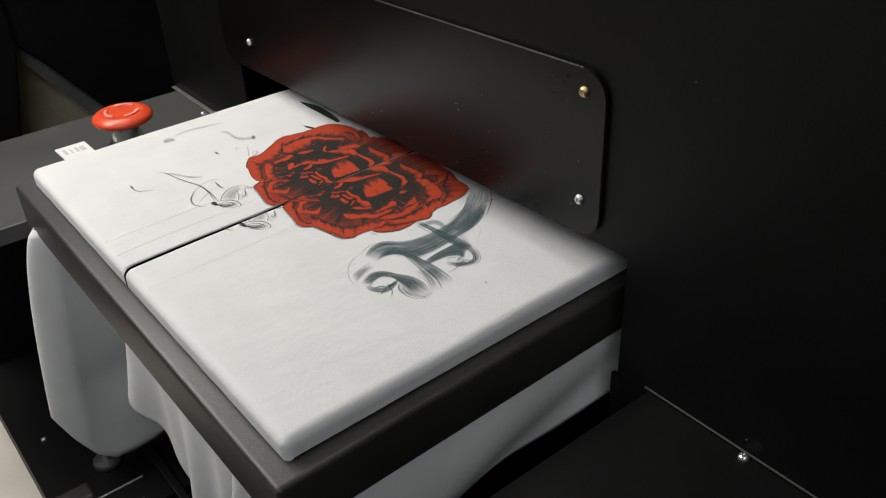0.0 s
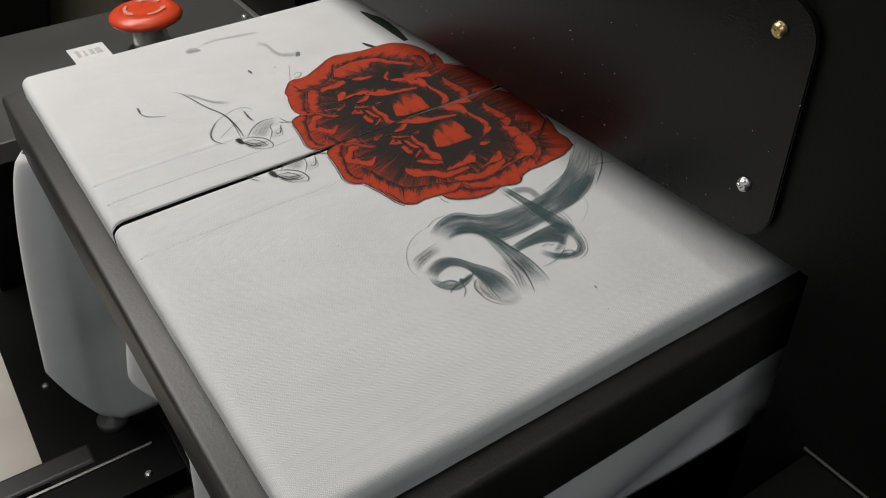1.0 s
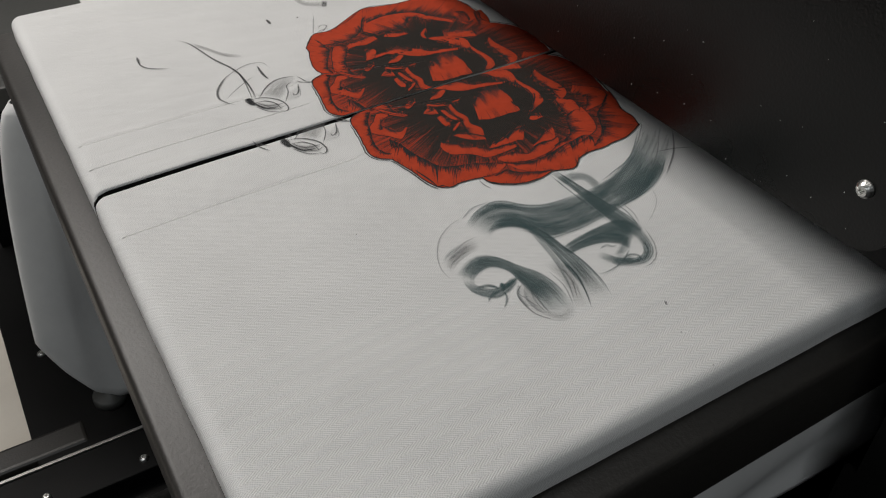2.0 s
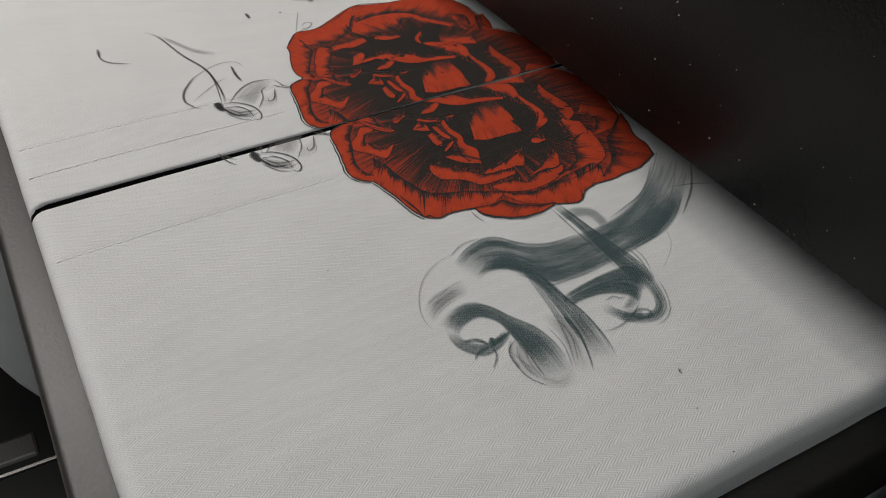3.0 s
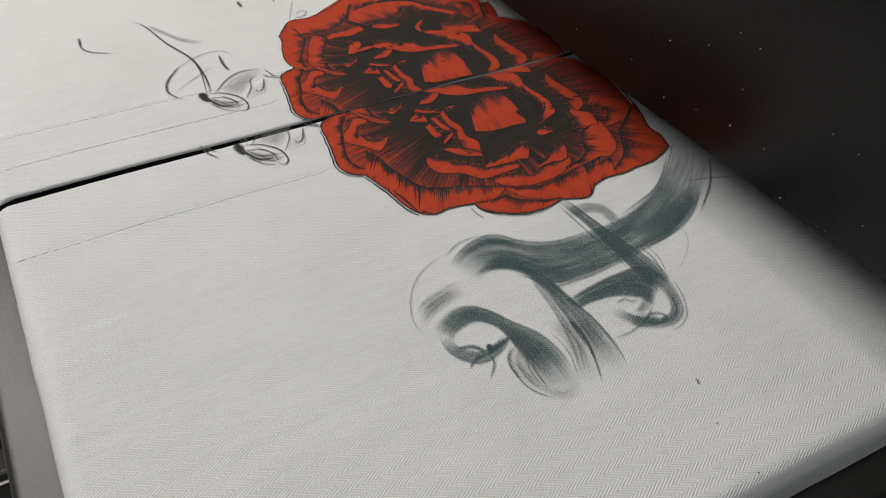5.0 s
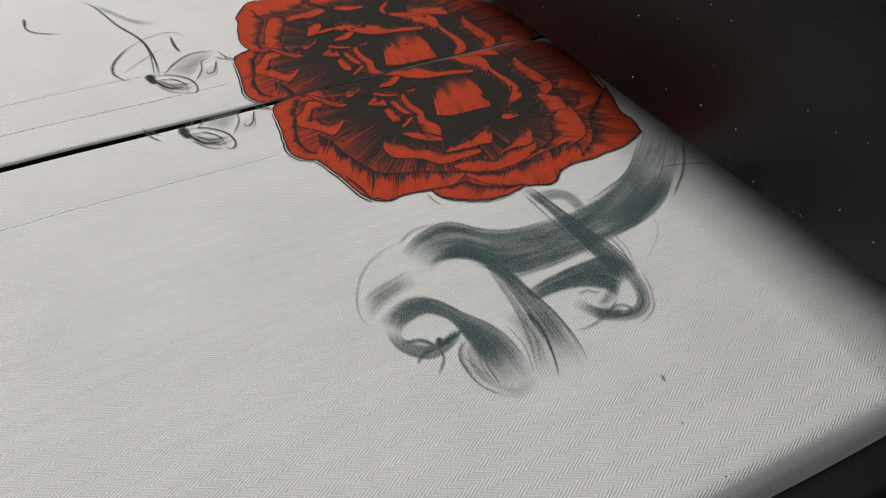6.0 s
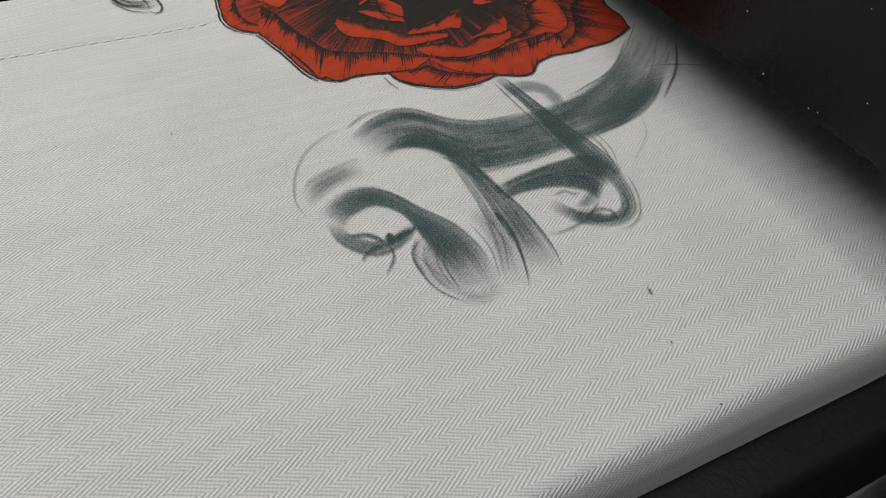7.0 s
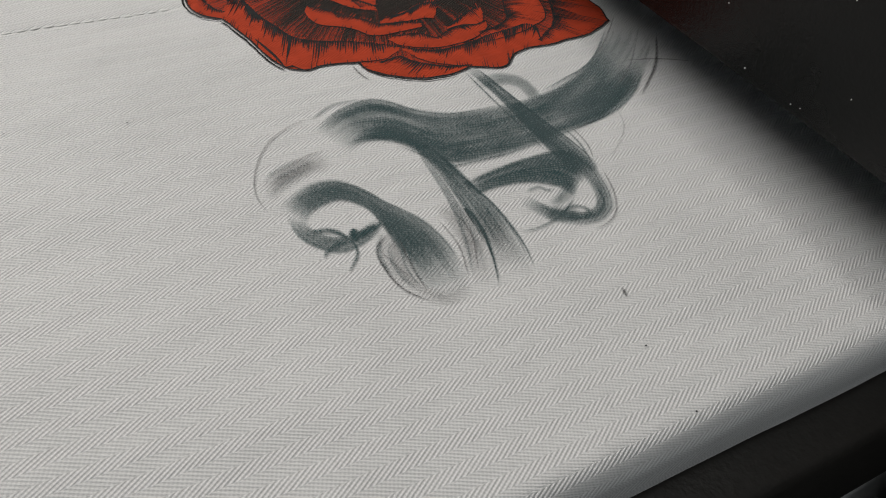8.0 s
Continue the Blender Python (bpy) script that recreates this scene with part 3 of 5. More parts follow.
def frame_ring():
    """A welded frame: flat ledge round the pad with rounded outer edges and a turned-down side."""
    bm = bmesh.new()
    x0, x1, y0, y1 = -0.0115, PAD_END + 0.01, 0.0012, PAD_DEPTH + 0.010
    w = 0.024
    loops = []
    for d, z in ((0, -0.0445), (0, -0.0125), (w, -0.0125), (w, -0.0445)):
        loops.append([bm.verts.new((x, y, z)) for x, y in ((x0 + d, y0 + d), (x1 - d, y0 + 0.004 + d), (x1 - d, y1 - d), (x0 + d, y1 - d))])
    for k in range(4):
        p, q = loops[k], loops[(k + 1) % 4]
        for i in range(4):
            bm.faces.new((p[i], p[(i + 1) % 4], q[(i + 1) % 4], q[i]))
    bmesh.ops.recalc_face_normals(bm, faces=bm.faces[:])
    bmesh.ops.bevel(bm, geom=[e for e in bm.edges if e.calc_face_angle(0) > 0.5], offset=0.003, segments=4, affect="EDGES", profile=0.5)
    return skewed(bm)


ppart("frame", frame_ring(), M_FRAME, "worn dark grey metal frame", True)
ppart("underside", skewed(box(0.0125, 0.035, -0.041, PAD_END - 0.0125, PAD_DEPTH - 0.0145, -0.0127)), M_BASE)

# ---- garment ----
garment = thing("garment", "white herringbone cotton garment with red rose print stretched over platen", "clothing")
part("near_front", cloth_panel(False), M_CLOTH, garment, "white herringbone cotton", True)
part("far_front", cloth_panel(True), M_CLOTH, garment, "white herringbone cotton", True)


def gap_strip():
    """A thin black strip added to darken the opening, down over the pad's rim."""
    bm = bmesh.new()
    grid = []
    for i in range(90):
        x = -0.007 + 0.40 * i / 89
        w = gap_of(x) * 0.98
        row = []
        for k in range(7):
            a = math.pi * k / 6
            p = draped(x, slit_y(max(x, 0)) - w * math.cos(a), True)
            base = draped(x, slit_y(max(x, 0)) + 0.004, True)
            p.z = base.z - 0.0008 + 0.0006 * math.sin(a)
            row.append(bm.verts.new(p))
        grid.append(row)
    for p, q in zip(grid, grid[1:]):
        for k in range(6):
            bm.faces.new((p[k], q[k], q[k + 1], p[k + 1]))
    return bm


part("placket_dark_strip", gap_strip(), M_GAP, garment, "thin black strip added to darken the open placket", True)


def stitches(offset, x0, x1, pitch, length, parent):
    """A row of short thread stitches beside the opening, sunk into the hem."""
    bm = bmesh.new()
    x = x0
    while x < x1:
        y = slit_y(x) + offset + random.uniform(-0.00015, 0.00015)
        a, b = Vector((x, skew(x, y), swell(x, y))), Vector((x + length, skew(x + length, y + SLIT_SLOPE * length), swell(x + length, y + SLIT_SLOPE * length)))
        mid, way = (a + b) / 2, (b - a).normalized()
        side = Vector((-way.y, way.x, 0))
        rings = []
        for t, r in ((0, 0.0001), (0.25, 0.00036), (0.75, 0.00036), (1, 0.0001)):
            c = a.lerp(b, t)
            rings.append([bm.verts.new(c + side * r * math.cos(k * math.pi / 3) * 1.3 + Vector((0, 0, 0.00012 + 0.5 * r * math.sin(k * math.pi / 3)))) for k in range(6)])
        for p, q in zip(rings, rings[1:]):
            for k in range(6):
                bm.faces.new((p[k], p[(k + 1) % 6], q[(k + 1) % 6], q[k]))
        x += pitch
    bmesh.ops.recalc_face_normals(bm, faces=bm.faces[:])
    return tagged(part("stitching", bm, M_THREAD, parent, "white thread stitches", True), kind="stuff")


stitches(-0.0288, 0.003, 0.096, 0.0030, 0.0023, garment)
stitches(0.0345, 0.003, 0.095, 0.0030, 0.0021, garment)
stitches(0.0172, 0.003, 0.095, 0.0030, 0.0021, garment)


def sheet(points, rows, z_of, fold, drop_name, label):
    """Cloth hanging from the platen: a plan curve let down to an uneven hem, with folds growing downwards."""
    bm = bmesh.new()
    plan = smooth_curve(points, 60)
    grid = []
    for i, p in enumerate(plan):
        u = i / 59
        top, bottom = z_of(u)
        col = []
        for j in range(rows + 1):
            t = j / rows
            way = (plan[min(i + 1, 59)] - plan[max(i - 1, 0)]).normalized()
            side = Vector((-way.y, way.x, 0))
            q = p + side * fold(u, t)
            col.append(bm.verts.new((q.x, q.y, top + (bottom - top) * t)))
        grid.append(col)
    for a, b in zip(grid, grid[1:]):
        for j in range(rows):
            bm.faces.new((a[j], b[j], b[j + 1], a[j + 1]))
    bmesh.ops.recalc_face_normals(bm, faces=bm.faces[:])
    ob = part(drop_name, bm, M_HANG, garment, label, True)
    solid = ob.modifiers.new("thickness", "SOLIDIFY")
    solid.thickness = 0.0008
    return ob


def lerp(a, b, t):
    return a + (b - a) * t


def between(value, *knots):
    """Straight runs through (position, height) knots."""
    for (p, a), (q, b) in zip(knots, knots[1:]):
        if value <= q:
            return lerp(a, b, max(0.0, (value - p) / (q - p)))
    return knots[-1][1]


def sleeve():
    """A flattened tube that leans outwards as it falls, its cuff cut off askew."""
    bm = bmesh.new()
    grid = []
    for i in range(73):
        r = -1 + 2 * i / 72
        s = abs(r) ** 1.4
        foot = lerp(-0.044, 0.09, s)
        hem = between(foot, (-0.044, -0.196), (-0.034, -0.222), (-0.021, -0.247), (-0.008, -0.258), (0.027, -0.259), (0.09, -0.25))
        col = []
        for j in range(31):
            t = j / 30
            x = lerp(lerp(-0.013, 0.09, s), foot, t ** 0.55)
            belly = 0.013 * min(1, s * 7) ** 0.5 * (0.45 + 0.55 * math.sin(math.pi * min(1, 0.15 + t * 0.75)))
            fold = 0.0015 * math.sin(s * 13 + 2.5 * t) * t + 0.0015 * math.sin(s * 7 - 5 * t) - 0.006 * math.exp(-((t - 0.62) / 0.09) ** 2 - ((s - 0.45) / 0.25) ** 2)
            y = 0.347 + (belly + fold * min(1, s * 5)) * (-1 if r < 0 else 1)
            col.append(bm.verts.new((x, y, lerp(-0.038, hem, t))))
        grid.append(col)
    for a, b in zip(grid, grid[1:]):
        for j in range(30):
            bm.faces.new((a[j], b[j], b[j + 1], a[j + 1]))
    bmesh.ops.recalc_face_normals(bm, faces=bm.faces[:])
    ob = part("sleeve", bm, M_HANG, garment, "white cotton sleeve hanging below the frame", True)
    ob.modifiers.new("thickness", "SOLIDIFY").thickness = 0.0009


sleeve()
# side of the garment below the outer bar: a flap that narrows to an uneven hem
sheet([(0.006, 0.285), (0.003, 0.235), (0.002, 0.19), (0.004, 0.15), (0.002, 0.11), (0.005, 0.07), (0.010, 0.04)], 26,
      lambda u: (-0.040, between(u, (0, -0.085), (0.12, -0.122), (0.245, -0.145), (0.375, -0.192), (0.49, -0.197), (0.72, -0.14), (0.886, -0.082), (1, -0.05)) + 0.003 * math.sin(u * 23)),
      lambda u, t: (0.007 * math.sin(u * 19 + 0.6 + 0.8 * t) * t ** 1.1 + 0.0035 * math.sin(u * 41 + t * 4) * t),
      "side_drape", "white cotton side hanging in soft folds")
# front of the garment below the near bar
sheet([(0.018, 0.005), (0.07, 0.006), (0.13, 0.007), (0.19, 0.0085), (0.24, 0.0095)], 20,
      lambda u: (-0.040, lerp(-0.106, -0.089, u) + 0.001 * math.sin(u * 17)),
      lambda u, t: (-0.003 * math.sin(math.pi * t) + 0.004 * math.exp(-((t - 1.3 + 0.8 * u) / 0.3) ** 2) + 0.002 * math.sin(u * 9 + t * 3) * t),
      "front_drape", "white cotton tucked up below the frame")

# ---- the printed rose ----
PETALS = []


def petal(outer, inner, reach):
    """A red petal between its rim and its shaded side; reach is how far the hatching climbs towards the rim."""
    PETALS.append((outer, inner, reach))


ROSE_RIM = [(111, 196.1), (111, 196.1), (105.6, 194), (103.4, 189.5), (102.6, 182.8), (100.9, 173.3), (100.1, 167.3), (101.8, 162.4), (105.9, 159.5), (105.9, 159.5), (108.7, 149.2), (110.7, 139.2), (112.7, 134.8), (112.7, 134.8), (114.7, 134.8), (114.7, 134.8), (116.3, 132.5), (122.7, 133), (129.9, 131.8), (129.9, 131.8), (130.6, 128.6), (134.4, 124.6), (141.8, 121.1), (150.2, 120.7), (155.5, 122.1), (155.5, 122.1), (162.8, 119.6), (166, 120.8), (166, 120.8), (169.4, 123.9), (175.3, 125.6), (180.9, 125.1), (180.9, 125.1), (187.8, 126.2), (195.9, 127.1), (205.2, 131.4), (205.2, 131.4), (207.2, 137.9), (206.8, 144), (209.9, 152.9), (211.5, 158.9), (211.5, 158.9)]
ROSE_TOP = [(214, 175), (212, 193)] + [(201.5, 206.1), (204, 215.7), (202.4, 228.4), (197.6, 238.1), (189.9, 242.6), (173.3, 243.3), (156.8, 246.8), (143.3, 238.1), (130.9, 233), (122.5, 232.8), (114.4, 222), (114.4, 222), (113.9, 217.6), (111.3, 210.3), (109.8, 202.3), (111.2, 196.5), (111.2, 196.5)]
ROSE_LOBE = [(103.4, 189.5), (102.6, 182.8), (100.9, 173.3), (100.1, 167.3), (101.8, 162.4), (105.9, 159.5)]
ROSE_POINT = [(105.9, 159.5), (108.7, 149.2), (110.7, 139.2), (112.7, 134.8)]
ROSE_FOOT = [(129.9, 131.8), (130.6, 128.6), (134.4, 124.6), (141.8, 121.1), (150.2, 120.7)]
petal([(110.9, 195.8), (110.9, 195.8), (105.8, 193.9), (103.4, 189.5), (102.6, 182.8), (100.9, 173.3), (100.1, 167.3), (101.8, 162.4), (105.9, 159.5), (105.9, 159.5)],
      [(113.5, 193.7), (109.6, 187.6), (107.6, 181), (105.4, 174.9), (104.5, 168.8), (105.5, 164.8), (107.4, 162.6)], 0.5)
petal([(120.1, 188.5), (116.1, 191.6), (111.8, 186.7), (107.1, 180.7), (112.2, 173.6), (116.2, 169.5), (122.1, 176.2)],
      [(117, 186.6), (114.5, 185.1), (112.3, 179.8), (113.6, 181.2), (115.4, 177.3), (118, 174.6), (120.7, 176.1)], 0.35)
petal([(116.9, 195.4), (119.1, 189.2), (123.7, 184), (126.6, 183.9)],
      [(121.8, 197.8), (122.6, 193.3), (123.5, 187.2), (126.5, 184.7)], 0.4)
petal([(105.9, 159.5), (105.9, 159.5), (108.7, 149.2), (110.7, 139.2), (112.7, 134.8), (112.7, 134.8), (116.3, 132.5), (122.7, 133), (130.1, 132), (136.3, 131.1), (141.6, 133.8)],
      [(111.4, 171), (113.6, 166.8), (115, 159), (117, 152.6), (119.3, 146.5), (124.2, 143.2), (131.4, 140.9), (137.8, 137.9), (142.8, 135.3)], 0.62)
petal([(126.7, 157.6), (126.6, 153.4), (128.1, 150.2), (134.6, 146.5), (138.4, 141.7), (144.8, 141.5), (152.4, 142.1)],
      [(128.5, 160.3), (132.7, 156.6), (135.2, 153.3), (140.3, 148.8), (142.5, 146.4), (149.1, 145.5), (153.8, 144)], 0.45)
petal([(142.3, 146.5), (148.5, 145.7), (155.4, 145.8), (157.9, 145.3)],
      [(145.4, 148.9), (151.1, 149.9), (157.6, 152.8), (163.5, 153.2)], 0.6)
petal([(141.1, 139.1), (143.4, 135.6), (150.2, 132.5), (156.8, 132.1), (163.4, 133.5), (168.7, 136.4), (170.4, 139.2)],
      [(144, 140.1), (150.4, 139.6), (153.8, 136.3), (158.9, 138.8), (164.1, 139.6), (167.3, 139.2), (170.8, 140.5)], 0.35)
petal([(158, 139.2), (163.2, 140), (168.8, 139.6), (172.4, 144.2)],
      [(160.2, 140.7), (165.1, 143.9), (169.8, 146.5), (173.3, 147.5)], 0.6)
petal([(129.8, 131.5), (129.8, 131.5), (130.4, 128.4), (134.4, 124.6), (141.8, 121.1), (150.2, 120.7), (155.5, 122.1), (155.5, 122.1)],
      [(135.2, 130), (140.4, 131.4), (142.4, 128.8), (146, 125.9), (151, 123.5), (155.9, 122.6)], 0.6)
petal([(143, 133.2), (145.3, 128.2), (150.5, 124.4), (155.5, 122.1), (155.5, 122.1), (162.8, 119.6), (166, 120.8), (166, 120.8), (169.2, 123.7), (175.3, 125.6), (180.9, 125.1), (180.9, 125.1)],
      [(142.9, 134.9), (149.6, 131.4), (156.1, 131.1), (162.5, 132.2), (168.3, 133.8), (175, 134.9), (180.6, 136), (182.7, 133.9), (180.9, 129.3)], 0.5)
petal([(180.7, 124.9), (180.7, 124.9), (187.8, 126.2), (195.9, 127.1), (205.2, 131.4), (205.2, 131.4), (207.2, 137.9), (206.8, 144), (209.9, 152.9), (211.5, 158.9), (211.5, 158.9)],
      [(180, 128), (184.8, 131.2), (187.9, 133.4), (191.1, 137.5), (193.8, 142.8), (196.1, 146.8), (200.6, 150), (206.9, 155.5)], 0.75)
petal([(165.3, 131.3), (175.4, 132.2), (186, 136.1), (189.9, 140), (192.5, 148.1), (193, 154.3)],
      [(166, 135.5), (172.2, 137), (177.3, 140.1), (180, 145.3), (182.6, 150.3), (187, 153)], 0.55)
petal([(190, 151.6), (192, 153.9), (193.3, 160.3), (190.5, 162.8), (189.3, 165.5)],
      [(184.6, 152.5), (184.4, 155.7), (185.6, 159.2), (186, 161.5), (186.5, 163.8)], 0.5)
petal([(194.2, 189.9), (194.1, 183.9), (195.3, 178), (196, 170.6), (194.6, 166.1), (190.3, 163.3)],
      [(190.5, 186.4), (189.5, 180.1), (190.1, 174.1), (189.9, 169), (189.5, 165.8), (188.9, 163.9)], 0.55)
petal([(200.5, 170.3), (204.8, 167.1), (209.3, 162.5), (208.7, 157.2), (202.6, 152), (193.9, 150.7)],
      [(195.5, 164.8), (198.5, 162.2), (200.1, 159.8), (198, 156.1), (195.1, 153.3), (193.2, 151.8)], 0.6)
petal([(172.3, 212.8), (167.1, 208.4), (166.8, 203.8), (172.7, 202.9), (180.9, 198.3), (183.8, 193), (182.2, 185.6), (183.9, 176.4), (184, 170.8), (181.9, 165.4), (177.1, 163.5)],
      [(171.8, 210.8), (168.8, 206.6), (168.5, 202), (172.9, 195.9), (175.8, 189.7), (178.3, 185.5), (180.3, 180.6), (181, 176), (180, 170.5), (176.4, 165.8), (171.4, 160.8)], 0.4)
petal([(143.5, 198.9), (149.9, 194.1), (156.4, 189.3), (164.7, 188.2), (174.9, 186.3)],
      [(142.6, 200.7), (151.3, 202), (152.4, 199), (160.2, 196.7), (162.5, 192.2), (168.9, 190.9), (176.1, 188.3)], 0.35)
petal([(150.5, 166.8), (155.6, 164.8), (162.7, 164.7), (169.4, 164.5)],
      [(155.5, 180.2), (164.9, 186.2), (170.4, 185), (172.3, 182)], 0.45)
petal([(152.2, 184.6), (148.1, 184.3), (146.2, 181.9), (146.1, 176.2), (147.3, 170.9), (146.1, 165.6), (148, 161), (145.3, 153.7)],
      [(149.8, 183.2), (146.2, 183.1), (144, 180.8), (143.4, 175.9), (143.7, 170.2), (142.5, 164.6), (141.1, 160), (141.7, 155.7)], 0.4)
petal([(135, 161.7), (138.9, 155.9), (145.1, 152.7)],
      [(137.8, 161.9), (142, 159.2), (145.6, 155.4)], 0.5)
petal([(135.7, 176.2), (135.4, 170.1), (137.3, 167.8)],
      [(138.6, 177.2), (138.9, 172.8), (138.8, 170.1)], 0.4)
petal([(139.9, 180.6), (140.1, 174.2), (141.9, 170.7)],
      [(142, 180.5), (142.5, 175.5), (143.3, 172)], 0.4)
petal([(132.1, 181.4), (134.5, 180.7), (137.2, 179.8)],
      [(136.5, 185), (136.9, 183.2), (137.4, 181.4)], 0.4)
petal([(136.6, 187), (139.7, 184), (143.4, 183.1)],
      [(138.8, 187.7), (140.9, 185.5), (143.6, 184.3)], 0.4)
petal([(128.1, 189.2), (129.8, 188), (133.3, 190.5)],
      [(129.3, 190.7), (131.3, 191), (133.6, 192)], 0.4)
petal([(136.7, 164.2), (139.7, 165.9), (143.2, 168.9)],
      [(137.9, 166.4), (139.9, 168.1), (141.9, 169.9)], 0.4)
petal([(135.8, 199.1), (137.6, 197), (143.6, 198.2)],
      [(138, 200.7), (140.3, 200.6), (143.2, 200.6)], 0.4)
petal([(168.4, 156.7), (170.2, 155.1), (174.4, 155.5)],
      [(170.7, 158.8), (172.6, 158.3), (174.7, 157)], 0.5)
petal([(133, 197), (137, 197.2), (141.1, 202.9)],
      [(137.1, 205.6), (139.4, 206.2), (141.3, 205.4)], 0.4)
petal([(128.7, 190.3), (131.1, 189.7), (134.2, 191.2)],
      [(130, 192.1), (132.2, 192.1), (134.6, 192.5)], 0.4)
petal([(136.6, 186.4), (139.4, 183.7), (143.8, 182.7)],
      [(138.1, 187.6), (140.5, 186.1), (143.8, 184.2)], 0.4)
petal([(132.9, 181.1), (135.4, 179.5), (138.2, 178.7)],
      [(134.4, 182.2), (136.9, 182.5), (138.6, 183.1)], 0.4)
petal([(140.2, 190), (145.1, 189.3), (149.7, 192.7)],
      [(142.4, 192), (146.2, 194.2), (149.7, 194.7)], 0.5)
petal([(111.2, 196.5), (111.2, 196.5), (109.8, 202.3), (111.3, 210.3), (113.9, 217.6), (114.4, 222), (114.4, 222), (121.5, 231.5)],
      [(115.3, 194.7), (115.3, 200.4), (119.1, 208.4), (122.7, 214.9), (122.4, 220.1), (122.1, 225.5)], 0.5)
petal([(116.6, 195.6), (119, 203.6), (124.1, 214.2), (127, 217.1)],
      [(122.2, 188.9), (123.9, 199.5), (127.9, 207.6), (131.1, 213.3)], 0.5)
petal([(116.3, 194.8), (120.7, 188.7), (126, 183.2)],
      [(118.6, 194.7), (122.2, 189.4), (126.1, 185.9)], 0.4)
petal([(114.4, 222), (114.4, 222), (122.5, 232.8), (130.9, 233), (140.9, 238.3), (154.2, 246.2), (164, 245.3)],
      [(123.2, 219.8), (131.3, 218.9), (136.9, 220.2), (141.9, 223.5), (145.5, 227.4), (150.4, 236.6)], 0.4)
petal([(129.8, 211.3), (135.7, 211.8), (140.3, 210.9), (147.2, 213.7)],
      [(132.8, 216.7), (137.6, 216.2), (142.2, 217.9), (146.9, 217.6)], 0.5)
petal([(144.9, 224.4), (150, 233.4), (157.1, 236.1), (167.4, 234.8), (176, 230), (182.1, 219.3)],
      [(148.8, 218.3), (154.2, 218.8), (161, 217.5), (166.9, 221.7), (171.8, 226), (178.6, 218)], 0.6)
petal([(150.8, 214.3), (155.8, 211.1), (162.5, 211.5)],
      [(153.4, 217), (157.7, 215.1), (162.3, 213.7)], 0.7)
petal([(156.8, 246.8), (173.3, 243.3), (189.9, 242.6), (197.6, 238.1), (202.4, 228.4), (203.2, 212.8)],
      [(150.2, 231.7), (161.5, 234), (173.9, 231.3), (180.8, 224), (188.4, 217), (194.1, 206.2)], 0.55)
petal([(178, 220.5), (182.4, 215.8), (187.5, 211.4)],
      [(179.1, 225.2), (183.1, 221.2), (187.9, 214.6)], 0.5)
petal([(190.5, 215.2), (191, 208.8), (194.1, 205.8)],
      [(193.2, 221.1), (197.6, 218.7), (196.5, 211)], 0.6)
petal([(202.1, 201.3), (204.8, 207.5), (206.3, 216.8)],
      [(197.7, 204.3), (199.5, 209.7), (201.9, 216.3)], 0.8)
petal([(175.6, 198.4), (182.4, 196.1), (189.6, 193.5)],
      [(177.2, 205.2), (185.7, 204.3), (191.3, 199.2)], 0.85)
ROSE_EDGE = ROSE_RIM + ROSE_TOP


def blade(bm, base, tip, width, level, shift):
    """One engraved line: a sliver that runs out to a point."""
    way = (tip - base).normalized()
    side = Vector((-way.y, way.x, 0)) * width / 2
    mid = base.lerp(tip, 0.55) + side * 0.2
    row = [base + side, base - side, mid - side * 0.75, tip, mid + side * 0.75]
    f = bm.faces.new([bm.verts.new(lay(p.x / 1000 + shift[0], p.y / 1000 + shift[1], level)) for p in row])
    f.normal_update()
    if f.normal.z < 0:
        f.normal_flip()


def hatching(outer, inner, reach, rng, shift, out_of_petal):
    """Close engraved lines from the shaded side up into the petal, or red ones from the petal out into the dark."""
    bm = bmesh.new()
    length = sum((Vector(q) - Vector(p)).length for p, q in zip(inner, inner[1:]))
    n = max(6, int(length / (0.85 if out_of_petal else 0.62)))
    a, b = smooth_curve(outer, n), smooth_curve(inner, n)
    lean = rng.choice((-2, -1, 1, 2))
    for i in range(n):
        to = a[min(n - 1, max(0, i + lean))]
        across = to - b[i]
        if across.length < 0.6:
            continue
        wave = 0.65 + 0.35 * math.sin(i * 0.55 + lean)
        if out_of_petal:
            if rng.random() < 0.35:
                continue
            start, end = b[i] + across * 0.06, b[i] - across.normalized() * rng.uniform(0.6, 3.0)
            blade(bm, start, end, rng.uniform(0.18, 0.34), 1.2, shift)
        else:
            start, end = b[i] - across.normalized() * 0.4, b[i] + across * min(0.97, reach * wave * rng.uniform(0.5, 1.6))
            blade(bm, start, end, rng.uniform(0.28, 0.58), 8.2, shift)
            if rng.random() < 0.3:
                blade(bm, a[i], a[i].lerp(b[i], rng.uniform(0.1, 0.4)), 0.22, 8.3, shift)
    return bm


def ground(shift):
    """The black ink under the petals, filled from the rim to the heart."""
    cx, cy = 158, 184
    rim = [(cx + (x - cx) * 0.985, cy + (y - cy) * 0.985) for x, y in ROSE_EDGE]
    heart = [(cx + (x - cx) * 0.0005, cy + (y - cy) * 0.0005) for x, y in ROSE_EDGE]
    return strip(rim, heart, 0, shift, 200, 24)


